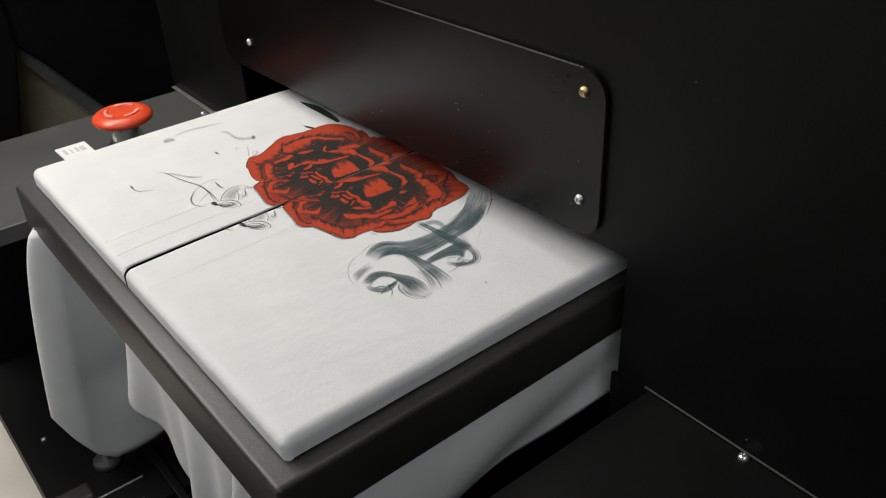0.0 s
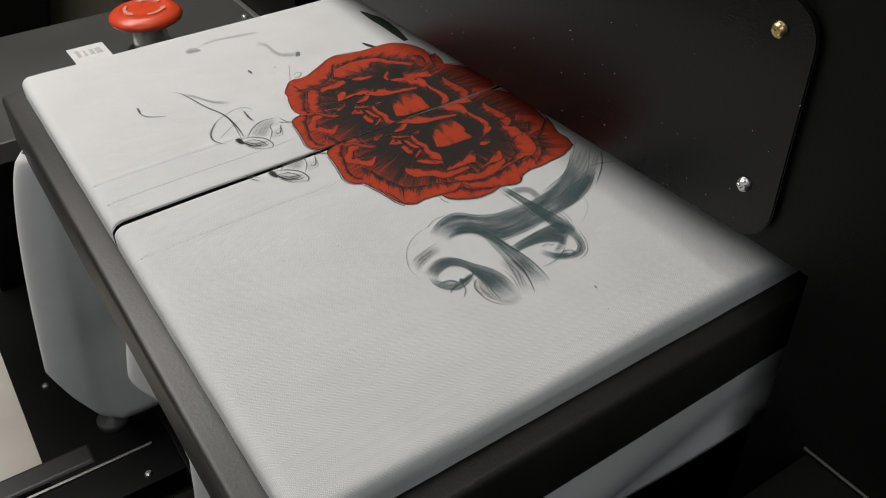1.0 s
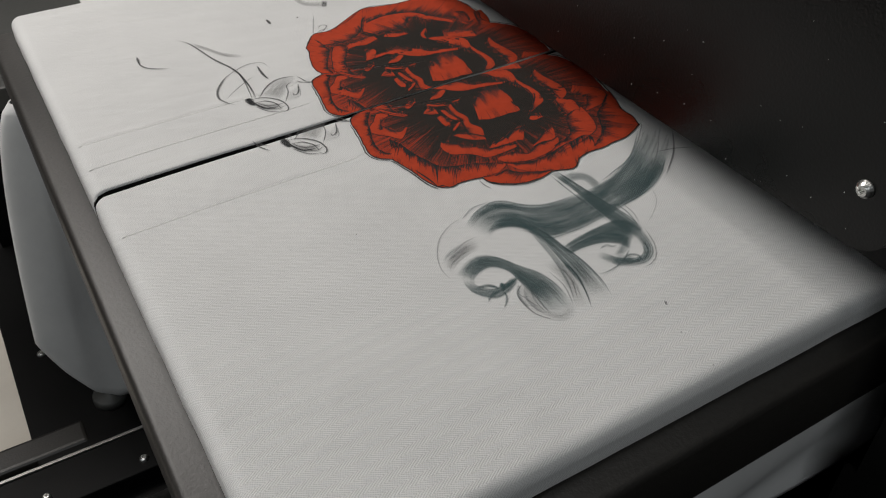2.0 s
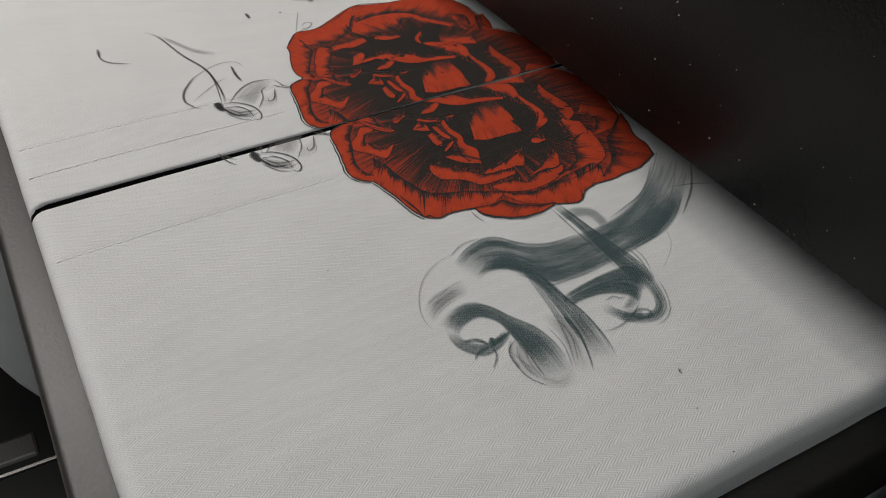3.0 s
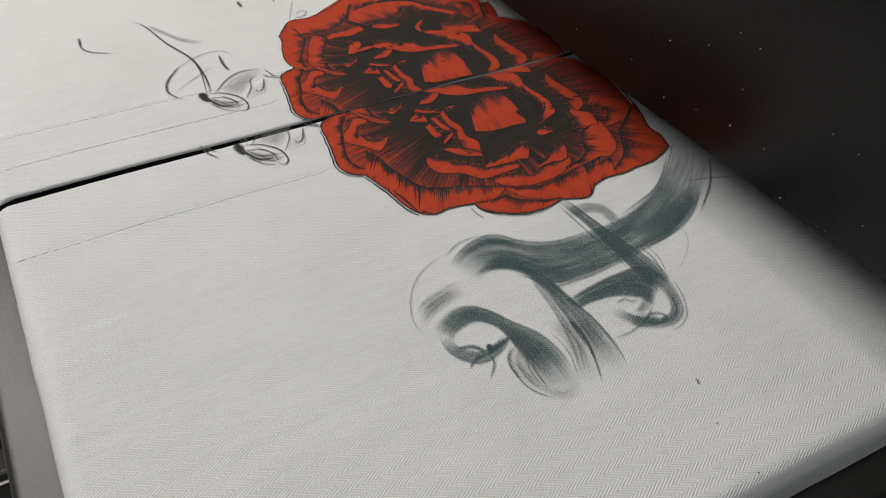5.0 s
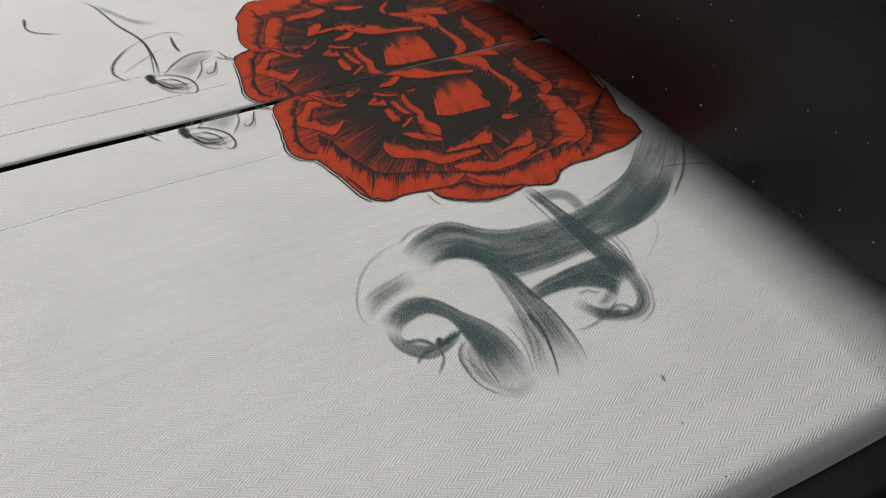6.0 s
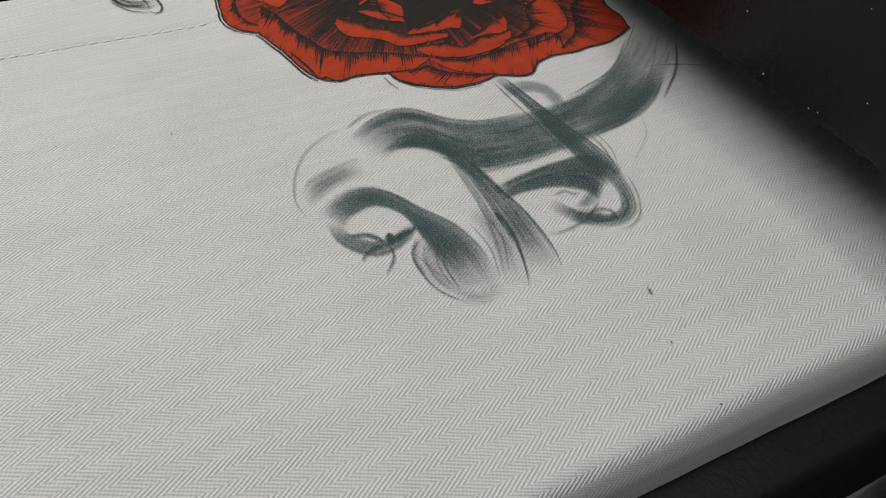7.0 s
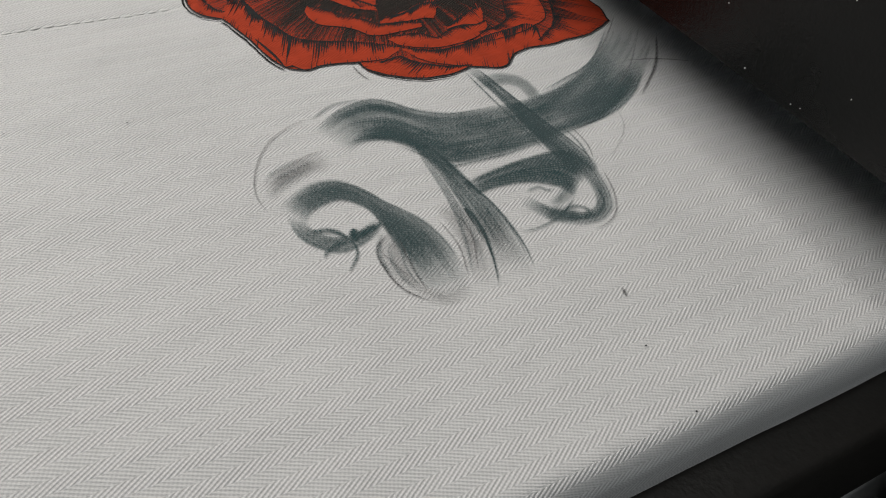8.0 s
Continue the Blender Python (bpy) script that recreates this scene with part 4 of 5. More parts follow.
def printed_copy(upper):
    """The rose was printed twice over, once on each side of the open placket, 36 mm apart."""
    shift = COPY_SHIFT if upper else (0.0, 0.0)
    base = ground(shift)
    split_at_opening(base, upper)
    rose = part("printed_rose", base, M_DARK, garment, "black engraved ink ground of the rose")

    def keep(name, bm, mat, label):
        split_at_opening(bm, upper)
        if len(bm.faces):
            part(name, bm, mat, rose, label)
        else:
            bm.free()

    rng = random.Random(5)
    for n, (outer, inner, reach) in enumerate(PETALS):
        keep("printed_petal", strip(outer, inner, 2 + 0.12 * n, shift), M_ROSE, "red engraved petal")
        keep("ink_hatching", hatching(outer, inner, reach, rng, shift, False), M_LINE, "fine black engraved hatching")
        keep("red_hatching", hatching(outer, inner, reach, rng, shift, True), M_ROSE, "fine red engraved lines")
        keep("ink_outline", stroke(outer, 0.36, 9, shift, 0.6), M_LINE, "black pen outline")
        keep("ink_outline", stroke(inner, 0.3, 9, shift, 0.8), M_LINE, "black pen outline")
    rim = ROSE_EDGE + ROSE_EDGE[:1]
    keep("ink_outline", stroke(rim, 0.48, 9.5, shift, 0.1, count=260), M_LINE, "black pen outline")
    keep("ink_outline", stroke([(x - 0.9, y - 0.5) for x, y in ROSE_LOBE], 0.45, 9.5, shift, 0.4, count=90), M_LINE, "black pen outline")
    keep("ink_outline", stroke([(x - 0.7, y - 0.9) for x, y in ROSE_POINT], 0.5, 9.5, shift, 0.5, count=40), M_LINE, "black pen outline")
    keep("ink_outline", stroke([(x + 0.2, y - 0.9) for x, y in ROSE_FOOT], 0.45, 9.5, shift, 0.5, count=60), M_LINE, "black pen outline")


printed_copy(False)
printed_copy(True)


# ---- printed smoke ----
def soft(strength, head=0.15, tail=0.15, edge=0.3, bias=0.0):
    """Ink density that fades at a stroke's ends and sides; bias leans it towards the outer (-) or inner (+) side."""
    def at(u, v):
        ends = min(1, u / max(head, 1e-6)) * min(1, (1 - u) / max(tail, 1e-6))
        sides = min(1, v / edge + 0.15) * min(1, (1 - v) / edge + 0.15)
        return strength * ends * sides * (1 + bias * (2 * v - 1))
    return at


def wisp(outer, inner, density, level, mat=None, count=30, rows=10):
    bm = strip(outer, inner, level, (0.0, 0.0), count, rows, density)
    part("printed_smoke", bm, mat or M_SMOKE, garment, "blue-grey ink smoke")


def hair(points, width, strength, level=6, mat=None, upper=None, shift=(0.0, 0.0)):
    bm = stroke(points, width * 1.5, level, shift, 0.75, soft(strength * 1.5, 0.15, 0.15, 0.5))
    if upper is not None:
        split_at_opening(bm, upper)
        if not len(bm.faces):
            bm.free()
            return
    part("ink_line", bm, mat or M_GREYINK, garment, "fine grey ink line")


def streaks(outer, inner, count, width, strength):
    """Brushed lines that follow a wash from its one side to the other, uneven in length and weight."""
    rng = random.Random(len(outer) * 31 + count)
    a, b = smooth_curve(outer, 16), smooth_curve(inner, 16)
    for k in range(count):
        q = (k + rng.uniform(0.1, 0.9)) / count
        drift = rng.uniform(-0.12, 0.12)
        first, last = rng.randint(0, 4), rng.randint(11, 15)
        line = [a[i].lerp(b[i], min(1, max(0, q + drift * (i / 15 - 0.5)))) for i in range(first, last + 1, 2)]
        hair([(p.x, p.y) for p in line], width * rng.uniform(0.3, 1.1), strength * rng.uniform(0.6, 1.6), 6 + 0.2 * k, M_SMOKE)


wisp([(109.3, 110.2), (115.8, 114.6), (123.8, 117.2), (128.8, 115.4), (133.7, 110.2), (139.7, 106.7), (147.5, 105.7), (156.5, 106.2), (164.8, 106.9), (174.9, 109.7), (188.9, 116.9), (198.9, 124.7)],
     [(112.3, 101.8), (117.3, 103.1), (122.3, 101.8), (126.7, 97.8), (130.9, 93.6), (132, 89.9), (138.1, 89.4), (146.3, 89.5), (155.6, 90.6), (165.7, 92.3), (177.7, 94.6), (193.6, 102.3)], soft(1.25, 0.1, 0.12, 0.07, 0.1), 1)
wisp([(164.8, 106.9), (174.9, 109.7), (188.9, 116.9), (201.5, 127.2), (209.3, 134.2)],
     [(165.7, 92.3), (176.2, 94.2), (188, 98.5), (200.4, 108.1), (212.8, 118.3)], soft(0.62, 0.05, 0.3, 0.15, 0.1), 2)
wisp([(165.4, 100.5), (180, 104.5), (192.5, 109.4), (200.6, 113.2)],
     [(166.8, 92.4), (177.7, 94.6), (190.8, 101), (199, 107.1)], soft(0.9, 0.25, 0.2, 0.2, 0.2), 3)
wisp([(109.3, 110.2), (115.8, 114.6), (123.6, 117), (128.5, 115), (133.4, 109.7), (139.4, 106.3), (147.1, 105.2)],
     [(111.6, 108.3), (116.4, 111.5), (122.2, 113), (126.4, 111.6), (131.6, 106.9), (137.5, 103.4), (145.2, 102.4)], soft(0.8, 0.2, 0.25, 0.3, 0), 3)
wisp([(112.5, 102.2), (120.3, 107.4), (127.2, 106.4), (130.4, 100.4), (132.8, 91.9), (133.3, 82.6)],
     [(112.9, 100.7), (118.1, 102.5), (123.8, 101.1), (126.7, 96.2), (128.3, 89.6), (129.1, 80.8)], soft(1.25, 0.25, 0.2, 0.3, 0), 4)
wisp([(130.2, 98.6), (132.2, 89.6), (133.2, 81.9), (133.8, 72.4), (133, 62.2), (131.2, 55.7)],
     [(127, 98.2), (127.8, 88.3), (127.7, 80.2), (126.7, 71.1), (125.6, 62.5), (124.4, 57.6)], soft(0.85, 0.15, 0.45, 0.2, -0.2), 3)
wisp([(131.5, 84.2), (141.8, 86), (150.8, 87), (159, 86.7), (161.8, 81.5)],
     [(130.6, 79.3), (137.6, 80.2), (144.8, 79.1), (149.9, 75.6), (151.7, 71.6)], soft(1.35, 0.12, 0.08, 0.12, 0), 2)
wisp([(133.1, 85.2), (142.2, 86.6), (151.6, 87.5), (159.7, 87.5)],
     [(132.5, 82.9), (140.8, 84.1), (149.8, 84.6), (157.1, 84.3)], soft(0.55, 0.2, 0.2, 0.3, 0), 3)
wisp([(156.2, 123), (158.3, 111.8), (160.5, 99.8), (162.9, 88.8), (163.6, 78.4)],
     [(153.3, 122.1), (154.9, 110.7), (155.5, 98.9), (155.4, 86.2), (156, 74.9)], soft(1.15, 0.16, 0.05, 0.15, 0), 5)
wisp([(158.1, 102.4), (160.1, 95), (161.4, 85.5), (162.5, 78.2)],
     [(154.4, 100.3), (155.9, 92.4), (156.8, 82.5), (157.7, 75.4)], soft(0.9, 0.2, 0.15, 0.3, 0), 6)
wisp([(151.9, 116.7), (159.6, 118.2), (165.5, 115.5), (166.9, 109.7), (165.5, 102.9)],
     [(152.1, 112.3), (158, 112.9), (161.8, 111.7), (162.4, 108.3), (161.7, 103.7)], soft(0.85, 0.35, 0.2, 0.3, 0), 3)
wisp([(163.4, 81.3), (161, 71.7), (157.8, 66.1), (152.3, 63.4), (146.1, 64.7), (141.7, 68.5), (138.5, 74.5)],
     [(157.9, 79.8), (156.8, 72.5), (154.4, 68.3), (151, 67.5), (147.3, 69.2), (144.5, 72.1), (142.5, 76.1)], soft(1, 0.1, 0.15, 0.3, 0.1), 3)
wisp([(140.6, 68.4), (143.9, 66.2), (148.3, 65.3)],
     [(144.7, 71.5), (147.9, 70.5), (150.8, 68.5)], soft(1, 0.2, 0.2, 0.4, 0), 4)
wisp([(157.6, 77.3), (151.8, 72.3), (146.3, 70)],
     [(154.8, 78.7), (149.3, 74.8), (144.5, 72.1)], soft(0.75, 0.15, 0.2, 0.35, 0), 4)
wisp([(92.8, 90), (97.4, 93), (101.9, 94.5), (107, 93.8), (111.4, 88.7), (114.7, 82.2), (118.3, 77.1), (119.8, 69.4), (119.3, 62.2), (117.4, 56.1)],
     [(96, 81.1), (97.6, 84.9), (100.5, 86.7), (105.2, 87.3), (108.8, 83.6), (109.7, 78), (109.4, 71.8), (109.4, 65.6), (110.1, 60.5), (111.3, 57)], soft(1.15, 0.18, 0.3, 0.15, 0), 3)
wisp([(93.7, 89.6), (97.7, 91.9), (102.1, 93.2), (106.7, 92.4), (110.2, 88.3)],
     [(96.9, 84.8), (98.5, 85.8), (101.1, 87.2), (105.4, 87.7), (108.6, 85.1)], soft(0.9, 0.25, 0.3, 0.3, 0), 4)
wisp([(110.5, 85.7), (114.3, 80), (116.9, 74), (117.3, 66.5)],
     [(109.3, 80.8), (109.7, 74.3), (110.7, 67.6), (112, 62.2)], soft(0.9, 0.25, 0.35, 0.3, 0), 4)
wisp([(93.6, 87.7), (93.7, 80.4), (97.6, 74.9), (101.8, 74), (109.4, 76.7)],
     [(96.4, 84.5), (97.5, 81.5), (100.6, 78.4), (104.2, 78.4), (110.1, 80.6)], soft(1.1, 0.2, 0.15, 0.25, 0), 4)
wisp([(92, 97.1), (95.9, 100.4), (103.9, 103), (109.3, 103.2)],
     [(92.2, 90.3), (96.4, 94), (102.3, 96.3), (107.8, 96.2)], soft(0.75, 0.3, 0.3, 0.4, 0), 1, M_GREYINK)
wisp([(110.8, 78.9), (105.4, 72.4), (105.2, 64.5), (107.7, 58.4)],
     [(113.9, 72.3), (110.9, 67), (110.7, 59.8), (114.2, 55.6)], soft(0.55, 0.2, 0.4, 0.4, 0), 2, M_GREYINK)
wisp([(127.3, 81), (128.5, 72.6), (125.8, 62.3), (122.6, 55.6)],
     [(120.8, 79.9), (121.8, 73), (120.2, 64.6), (117.2, 57.8)], soft(0.6, 0.2, 0.45, 0.35, 0), 2, M_GREYINK)
wisp([(132.2, 75.6), (132.7, 67), (131.8, 59.4)],
     [(127.3, 76.8), (126.5, 67.7), (124.5, 59.7)], soft(0.55, 0.2, 0.4, 0.35, 0), 2, M_GREYINK)
wisp([(107.4, 58.5), (111.8, 54.7), (117.7, 55.5)],
     [(108.2, 62.3), (113, 58.9), (118.9, 59.6)], soft(0.4, 0.35, 0.35, 0.45, 0), 1, M_GREYINK)
hair([(109.5, 110.4), (116.4, 114.9), (124.1, 117.1), (129.1, 115.3), (133.7, 110.2), (139.7, 106.7), (147.5, 105.7), (157, 106.3)], 0.8, 0.8, 6, M_SMOKE)
hair([(109.9, 113.8), (116.9, 117.6), (124, 117.7)], 0.7, 0.64, 6, M_SMOKE)
hair([(129.6, 100.8), (131.5, 93.1), (132.5, 84.2), (133.9, 75.3), (133.5, 64.2), (131.6, 56.2)], 0.6, 0.96, 6, M_SMOKE)
hair([(123.5, 100.4), (128.3, 94.1), (132, 89.9), (138.1, 89.4), (148.5, 89.5)], 0.5, 0.72, 6, M_SMOKE)
hair([(128.1, 78.1), (127.8, 69.4), (125, 60.5), (122.6, 55.2)], 0.6, 0.8, 6, M_SMOKE)
hair([(125.1, 77.8), (125, 69.6), (121.1, 60.2)], 0.45, 0.64, 6)
hair([(120.8, 76.3), (121.1, 68), (118.6, 59.3)], 0.45, 0.64, 6)
hair([(156.2, 123), (158.3, 111.8), (160.5, 99.8), (162.9, 88.8), (163.6, 78.4)], 0.6, 1.04, 6, M_SMOKE)
hair([(152.8, 121.4), (153.5, 109.7), (154.4, 98), (155.1, 85.8)], 0.5, 0.88, 6, M_SMOKE)
hair([(164.1, 93.7), (164.3, 87.8), (162.6, 80.3)], 0.6, 0.72, 6, M_SMOKE)
hair([(166.1, 94.2), (165.9, 87.1), (163.7, 81.1)], 0.4, 0.64, 6)
hair([(163.6, 78.4), (161.1, 70.4), (157.2, 64.7), (152.2, 62.2), (149, 62.6)], 0.5, 0.72, 6)
hair([(158.6, 74.2), (157, 68.5), (152.6, 65.2)], 0.5, 0.64, 6, M_SMOKE)
hair([(145.7, 68.5), (149.6, 69.6), (152, 67.9), (150.9, 66), (147.1, 66.4), (145.7, 68.5)], 0.9, 0.8, 6, M_SMOKE)
hair([(152.1, 72.2), (145.3, 68), (138.7, 66.4), (134, 66.8)], 0.6, 0.8, 6, M_SMOKE)
hair([(142.6, 76.8), (146, 77.4), (147.3, 75.8), (149.4, 75.8)], 0.8, 0.72, 6, M_SMOKE)
hair([(112.7, 115.3), (104.9, 113.1), (98.2, 108.6), (93.3, 102), (90.6, 94.6), (91.1, 88)], 0.5, 0.56, 6)
hair([(109.3, 103.2), (103.4, 102.1), (97, 98.9)], 0.5, 0.4, 6)
hair([(110.8, 76.1), (106.3, 72.9), (105.2, 68.1), (106, 61.7), (110, 56)], 0.5, 0.8, 6)
hair([(111.3, 74), (110.2, 66.7), (109.8, 59.4)], 0.45, 0.64, 6)
hair([(106.4, 71.9), (107.6, 66.9), (108.4, 64)], 0.35, 0.56, 6)
hair([(104.3, 79.3), (103.2, 76.2)], 1.6, 1.6, 6, M_SMOKE)
hair([(102.8, 76.8), (102.2, 72.9), (98.6, 68.8)], 0.6, 0.96, 6, M_SMOKE)
hair([(102.3, 76.6), (98.2, 75.9), (95.8, 73.8)], 0.9, 1.04, 6, M_SMOKE)
hair([(96.2, 81.4), (100.2, 80.1), (102.5, 76.8)], 1.2, 1.12, 6, M_SMOKE)
hair([(102.7, 76.6), (107.4, 77.8), (110.5, 79)], 1.4, 1.12, 6, M_SMOKE)
hair([(214.9, 121.8), (204.7, 109.6), (191.6, 99)], 0.7, 1.04, 6)
hair([(207.2, 120.9), (196.2, 110.1), (186.1, 103.2)], 0.4, 0.56, 6)
hair([(196.5, 113.4), (206.4, 111.2), (216.5, 106.9)], 0.5, 0.64, 6)
hair([(202.6, 128.5), (187.9, 115.6), (175.7, 110.7), (166.5, 107.7)], 0.6, 0.88, 6, M_SMOKE)
hair([(209.7, 134), (196.8, 122), (186, 114.8)], 0.4, 0.64, 6)
hair([(199.7, 108.4), (189.3, 100.1), (178.8, 95.1), (166, 92.7)], 0.7, 0.8, 6, M_SMOKE)
hair([(182.2, 97.2), (178.8, 89.6), (172.6, 83.9), (166.2, 79.9)], 0.35, 0.4, 6)
hair([(127.9, 131.2), (128.1, 127.3), (129.2, 123.7)], 0.5, 0.88, 6)
hair([(144.7, 46.4), (144.1, 44.1)], 0.6, 0.88, 6)
hair([(145.2, 45.7), (143.7, 44.7)], 0.4, 0.64, 6)
hair([(112.6, 135.2), (112, 140.5), (110.3, 148.4)], 0.5, 1.2, 6, M_LINE)
hair([(103.8, 190.6), (101.8, 193.5), (97.5, 193.4)], 0.5, 0.96, 6)
streaks([(130.2, 98.6), (132.2, 89.6), (133.2, 81.9), (133.8, 72.4), (133, 62.2), (131.2, 55.7)],
        [(127, 98.2), (126.5, 88.4), (125.1, 77.8), (122.4, 68.5), (118.9, 60.2), (116.7, 56)], 12, 1, 0.42)
streaks([(109.3, 110.2), (115.8, 114.6), (123.8, 117.2), (128.8, 115.4), (133.7, 110.2), (139.7, 106.7), (147.5, 105.7), (156.5, 106.2), (164.8, 106.9), (174.9, 109.7), (188.9, 116.9), (198.9, 124.7)],
        [(112.3, 101.8), (117.3, 103.1), (122.3, 101.8), (126.7, 97.8), (130.9, 93.6), (132, 89.9), (138.1, 89.4), (146.3, 89.5), (155.6, 90.6), (165.7, 92.3), (177.7, 94.6), (193.6, 102.3)], 9, 1.1, 0.3)
streaks([(92.8, 90), (97.4, 93), (101.9, 94.5), (107, 93.8), (111.4, 88.7), (114.7, 82.2), (118.3, 77.1), (119.8, 69.4), (119.3, 62.2), (117.4, 56.1)],
        [(96, 81.1), (97.6, 84.9), (100.5, 86.7), (105.2, 87.3), (108.8, 83.6), (109.7, 78), (109.4, 71.8), (109.4, 65.6), (110.1, 60.5), (111.3, 57)], 8, 1.2, 0.4)
streaks([(131.5, 84.2), (141.8, 86), (150.8, 87), (159, 86.7), (161.8, 81.5)],
        [(130.6, 79.3), (137.6, 80.2), (144.8, 79.1), (149.9, 75.6), (151.7, 71.6)], 5, 1, 0.32)
streaks([(163.4, 81.3), (161, 71.7), (157.8, 66.1), (152.3, 63.4), (146.1, 64.7), (141.7, 68.5), (138.5, 74.5)],
        [(157.9, 79.8), (156.8, 72.5), (154.4, 68.3), (151, 67.5), (147.3, 69.2), (144.5, 72.1), (142.5, 76.1)], 5, 0.8, 0.45)
streaks([(156.2, 123), (158.3, 111.8), (160.5, 99.8), (162.9, 88.8), (163.6, 78.4)],
        [(153.3, 122.1), (154.9, 110.7), (155.5, 98.9), (155.4, 86.2), (156, 74.9)], 4, 0.8, 0.4)
streaks([(92, 97.1), (95.9, 100.4), (103.9, 103), (109.3, 103.2)],
        [(92.2, 90.3), (96.4, 94), (102.3, 96.3), (107.8, 96.2)], 5, 1.2, 0.2)
streaks([(110.8, 78.9), (105.4, 72.4), (105.2, 64.5), (107.7, 58.4)],
        [(113.9, 72.3), (110.9, 67), (110.7, 59.8), (114.2, 55.6)], 5, 0.9, 0.35)
streaks([(93.6, 87.7), (93.7, 80.4), (97.6, 74.9), (101.8, 74), (109.4, 76.7)],
        [(96.4, 84.5), (97.5, 81.5), (100.6, 78.4), (104.2, 78.4), (110.1, 80.6)], 4, 0.9, 0.4)
streaks([(186, 114.8), (199.8, 124.2), (209.7, 134)],
        [(199.4, 106.9), (207.6, 113.5), (215.5, 120.7)], 6, 1, 0.18)


# fine smoke drawing beside the rose, printed with it on both sides of the opening
def twice(points, width, strength):
    hair(points, width, strength, 6, None, True, COPY_SHIFT)
    hair(points, width, strength, 6, None, False)


def wing(outer, inner, strength):
    for upper in (True, False):
        bm = strip(outer, inner, 5, COPY_SHIFT if upper else (0.0, 0.0), 24, 8, soft(strength, 0.2, 0.25, 0.3))
        split_at_opening(bm, upper)
        if len(bm.faces):
            part("printed_smoke", bm, M_GREYINK, garment, "grey ink smoke")
        else:
            bm.free()


twice([(63.4, 259.8), (69, 252.9), (73.4, 233.5), (78.5, 218.5), (79.3, 202.9), (77.2, 189.2)], 0.8, 1.5)
twice([(79, 218.2), (78.7, 206), (76.3, 190.5)], 0.5, 1.3)
twice([(79.4, 219.3), (79.3, 200.2), (77.7, 189.5)], 0.35, 1)
twice([(73.4, 215.1), (66.6, 206.3), (64.4, 198.7), (66.2, 193), (69, 189.8)], 0.9, 1.3)
twice([(65.1, 203.4), (71.4, 213.1), (83.5, 220.1), (91.2, 219), (93.1, 212)], 0.45, 0.8)
twice([(66.3, 196.1), (72.9, 202), (81.5, 208.1), (85.5, 208.8)], 0.4, 0.8)
twice([(88.5, 217.3), (88.1, 209.1), (88.8, 203.8)], 1, 1.5)
twice([(78.2, 189.2), (85.8, 198.4), (92.6, 201.9), (100.5, 200.6)], 0.6, 1.4)
twice([(100.5, 200.6), (101.8, 194.8), (104.9, 191.3)], 0.5, 1.2)
twice([(98, 196.7), (101.1, 193.3), (104.6, 190.8)], 0.5, 1.4)
twice([(98.3, 193.9), (95.6, 187), (93, 185.4), (93.3, 187.9)], 0.6, 1.2)
twice([(87.3, 181.6), (91.7, 189), (93.3, 194.6), (97.3, 196.5)], 0.45, 1.2)
twice([(91.2, 183.4), (95.1, 184), (97.5, 190.3)], 0.3, 0.6)
twice([(75.1, 193.2), (76, 186.9), (78.8, 181.2), (84.2, 180)], 0.9, 1.7)
twice([(75.4, 191.1), (81.1, 189.8), (86.2, 184.3), (87.1, 177.9), (84.9, 175.1), (82.8, 178.3)], 0.6, 1.5)
twice([(75.3, 188), (81.1, 186.5), (85.1, 180.6)], 0.45, 1.3)
twice([(75.1, 184.9), (79, 178.5), (83.8, 175.8)], 0.5, 1.2)
twice([(79.3, 189.1), (83.4, 183.6), (84.2, 177.4)], 0.4, 1.1)
twice([(76.1, 188.7), (80.1, 182.8), (87.3, 181.6)], 0.4, 1.2)
twice([(78.9, 184.8), (82.2, 178.8), (87.8, 180)], 0.35, 1)
twice([(74.7, 192.9), (74.8, 187.7)], 2.6, 2.2)
twice([(74.1, 189.4), (75.5, 185.9)], 1.8, 2)
wing([(79.9, 190.6), (87.2, 198.8), (93.3, 201.4), (100.5, 200.6)], [(86.2, 184.3), (91, 189.5), (93.8, 194.2), (97.8, 196.2)], 0.6)
wing([(69.2, 255.1), (74.1, 247.1), (79.4, 236.7), (87.5, 229.6)], [(69.3, 251.2), (73.7, 242.1), (78.7, 232.7), (85.8, 227.1)], 0.75)
wing([(76.8, 188.8), (80.9, 184.7), (86.9, 181.9)], [(75.1, 184.9), (78.6, 179.4), (84.6, 177.1)], 0.8)
wing([(87.8, 182.6), (91, 181.7), (95.8, 183.5)], [(91.4, 189.2), (95.2, 190.6), (99, 193.4)], 0.25)
hair([(43.3, 287.6), (42.6, 280.2), (45.3, 274.9), (53.4, 270)], 0.6, 1.5)
hair([(43.2, 288.4), (42.6, 281)], 1.2, 1.2)
hair([(108.4, 295.4), (108.5, 289.5)], 1.3, 1.6)
hair([(122.6, 290.5), (122.3, 289)], 0.8, 1.2)
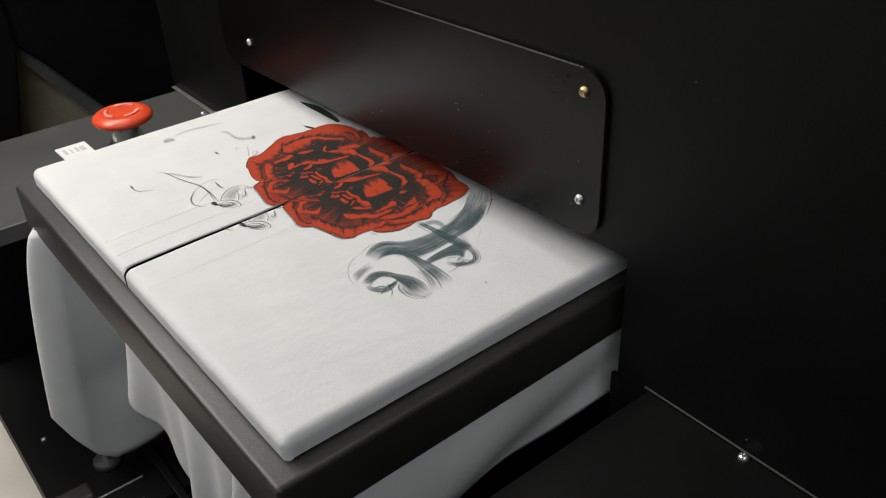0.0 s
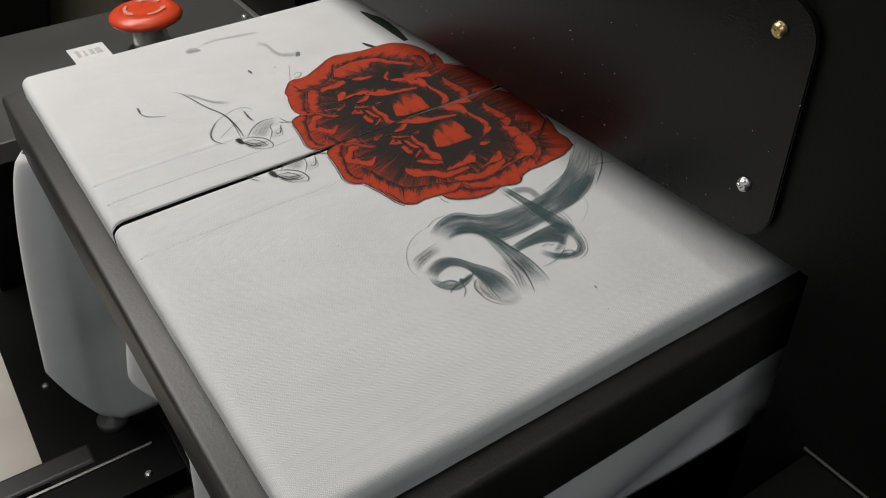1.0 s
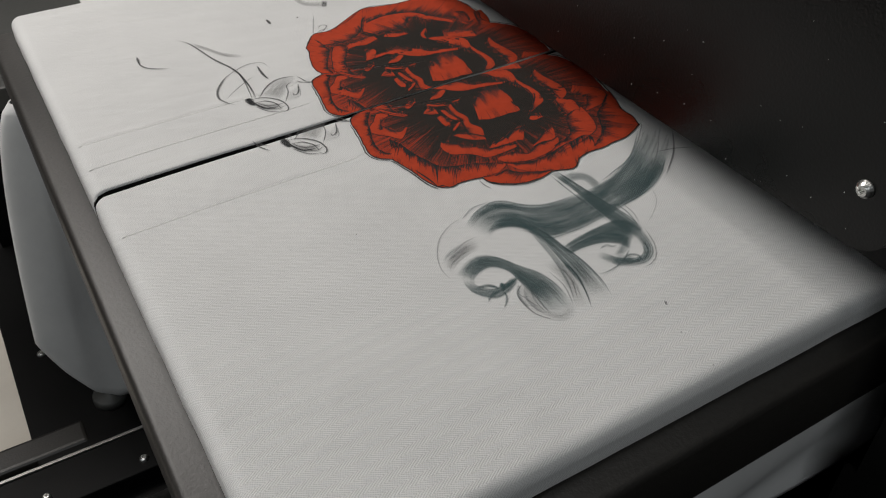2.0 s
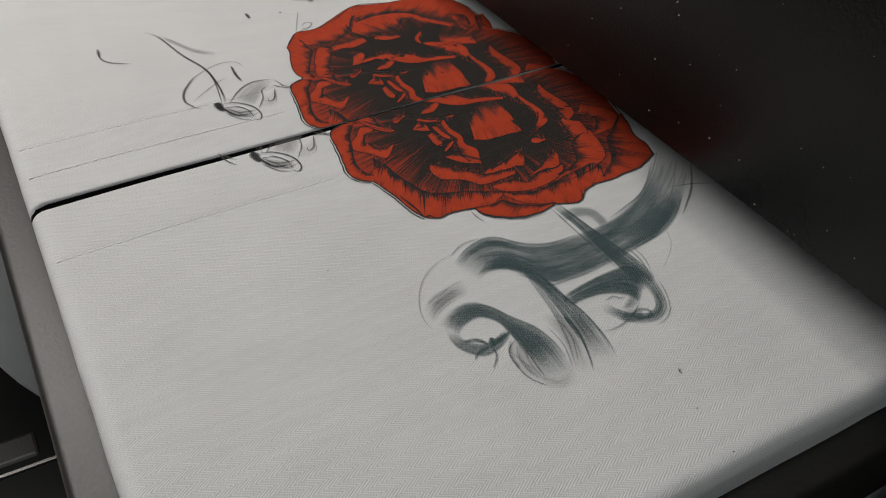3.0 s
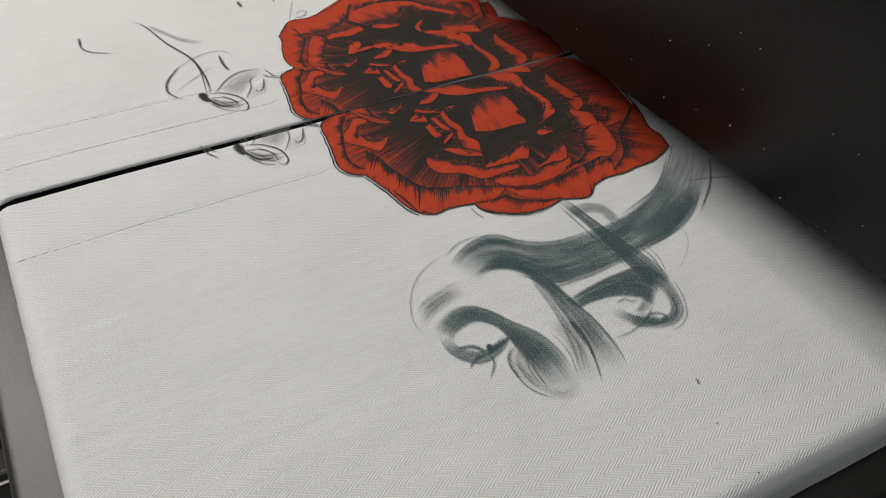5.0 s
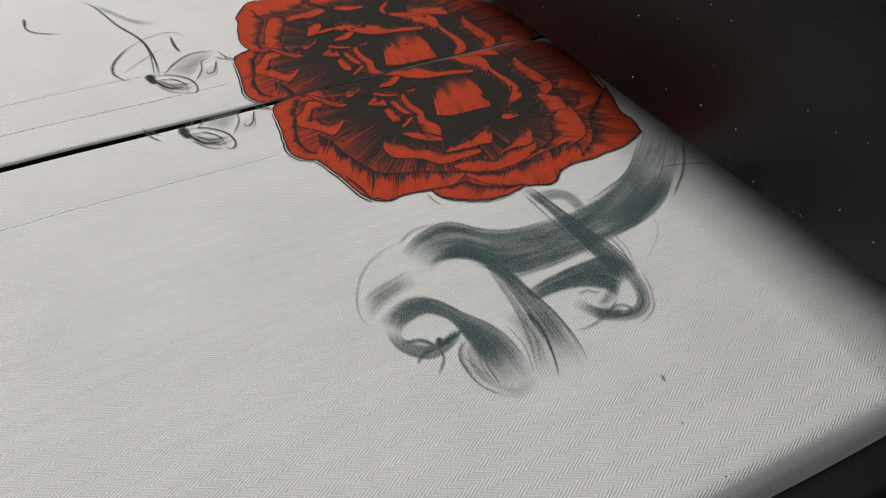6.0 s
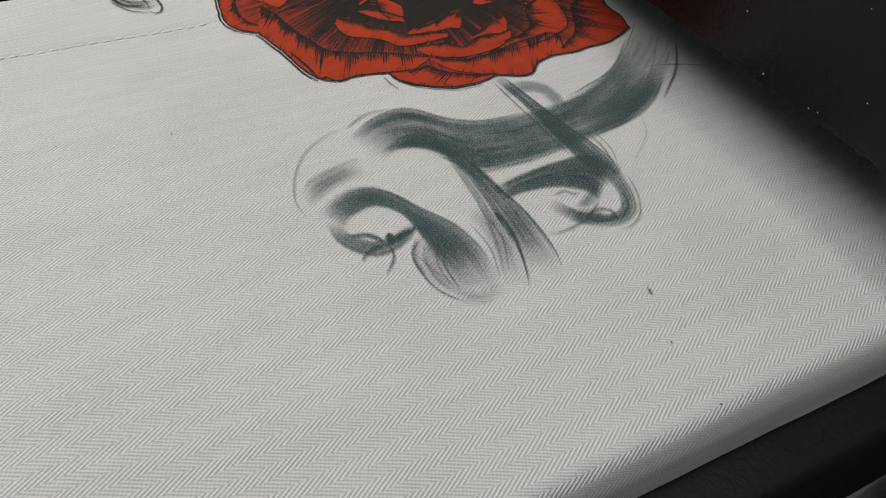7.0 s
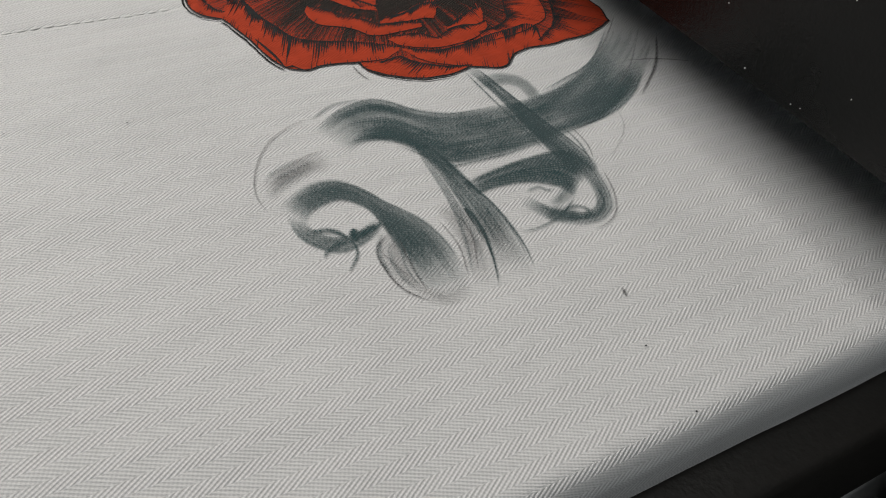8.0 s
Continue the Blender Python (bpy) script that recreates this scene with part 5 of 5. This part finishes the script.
hair([(130.4, 288.5), (126.1, 278.9), (121.4, 268.4)], 0.45, 0.8)
hair([(126.1, 273.2), (128.7, 276.3), (131.2, 274.5), (126.8, 270.3), (126.1, 273.2)], 0.6, 0.9)
hair([(122.5, 268.5), (127.1, 271.7), (131.8, 270.9)], 0.4, 0.7)
hair([(63.8, 197.5), (64.9, 191.6), (67.6, 187)], 0.6, 1.4)
wisp([(86.9, 337.1), (91.2, 339.5), (94.2, 338.3), (96.1, 334.3)], [(86.7, 333.7), (88.8, 332.2), (92, 331.7), (95.6, 332)], soft(0.8, 0.2, 0.1, 0.3), 5, M_GREYINK)
wisp([(94.5, 339), (108.4, 343.2), (125.4, 340.9), (135.1, 338)], [(93.4, 336.2), (106.9, 339.6), (123.8, 337.2), (134.1, 335.8)], soft(0.45, 0.2, 0.1, 0.3), 5, M_GREYINK)
wisp([(126.2, 326.2), (131, 320.9), (131.8, 308.5), (134.5, 303), (142.4, 299.3)], [(124.3, 321.9), (128.8, 316.1), (128.8, 305.3), (131.5, 299), (139.8, 294.1)], soft(0.55, 0.2, 0.1, 0.3), 5, M_GREYINK)
wisp([(140.6, 301.5), (141.7, 300.8), (142.7, 299.2)], [(137.4, 294.9), (138.4, 294.1), (140.1, 293.9)], soft(1.3, 0.2, 0.1, 0.3), 5, M_GREYINK)

# stray lint on the cloth
for x, y in ((139, 18), (140, 33), (74, 124.5), (51, 128), (29, 250)):
    hair([(x - 0.25, y), (x + 0.25, y + 0.15)], 0.3, 1.6)

# leaves at the far side of the rose
LEAVES = [
    ([(199.1, 329.9), (202.5, 322.3), (205.2, 313.1), (205.1, 296.1), (202.2, 277)], [(198.4, 327.3), (198.2, 314.9), (198.9, 304.4), (198.8, 288.8), (199, 276.3)]),
    ([(177.8, 289.3), (180, 285), (182, 278.1)], [(177.4, 288.6), (177.9, 282.8), (180.2, 277.5)]),
]
for outer, inner in LEAVES:
    part("printed_leaf", strip(outer, inner, 1, (0.0, 0.0), 20, 4), M_LEAF, garment, "dark green printed leaf")
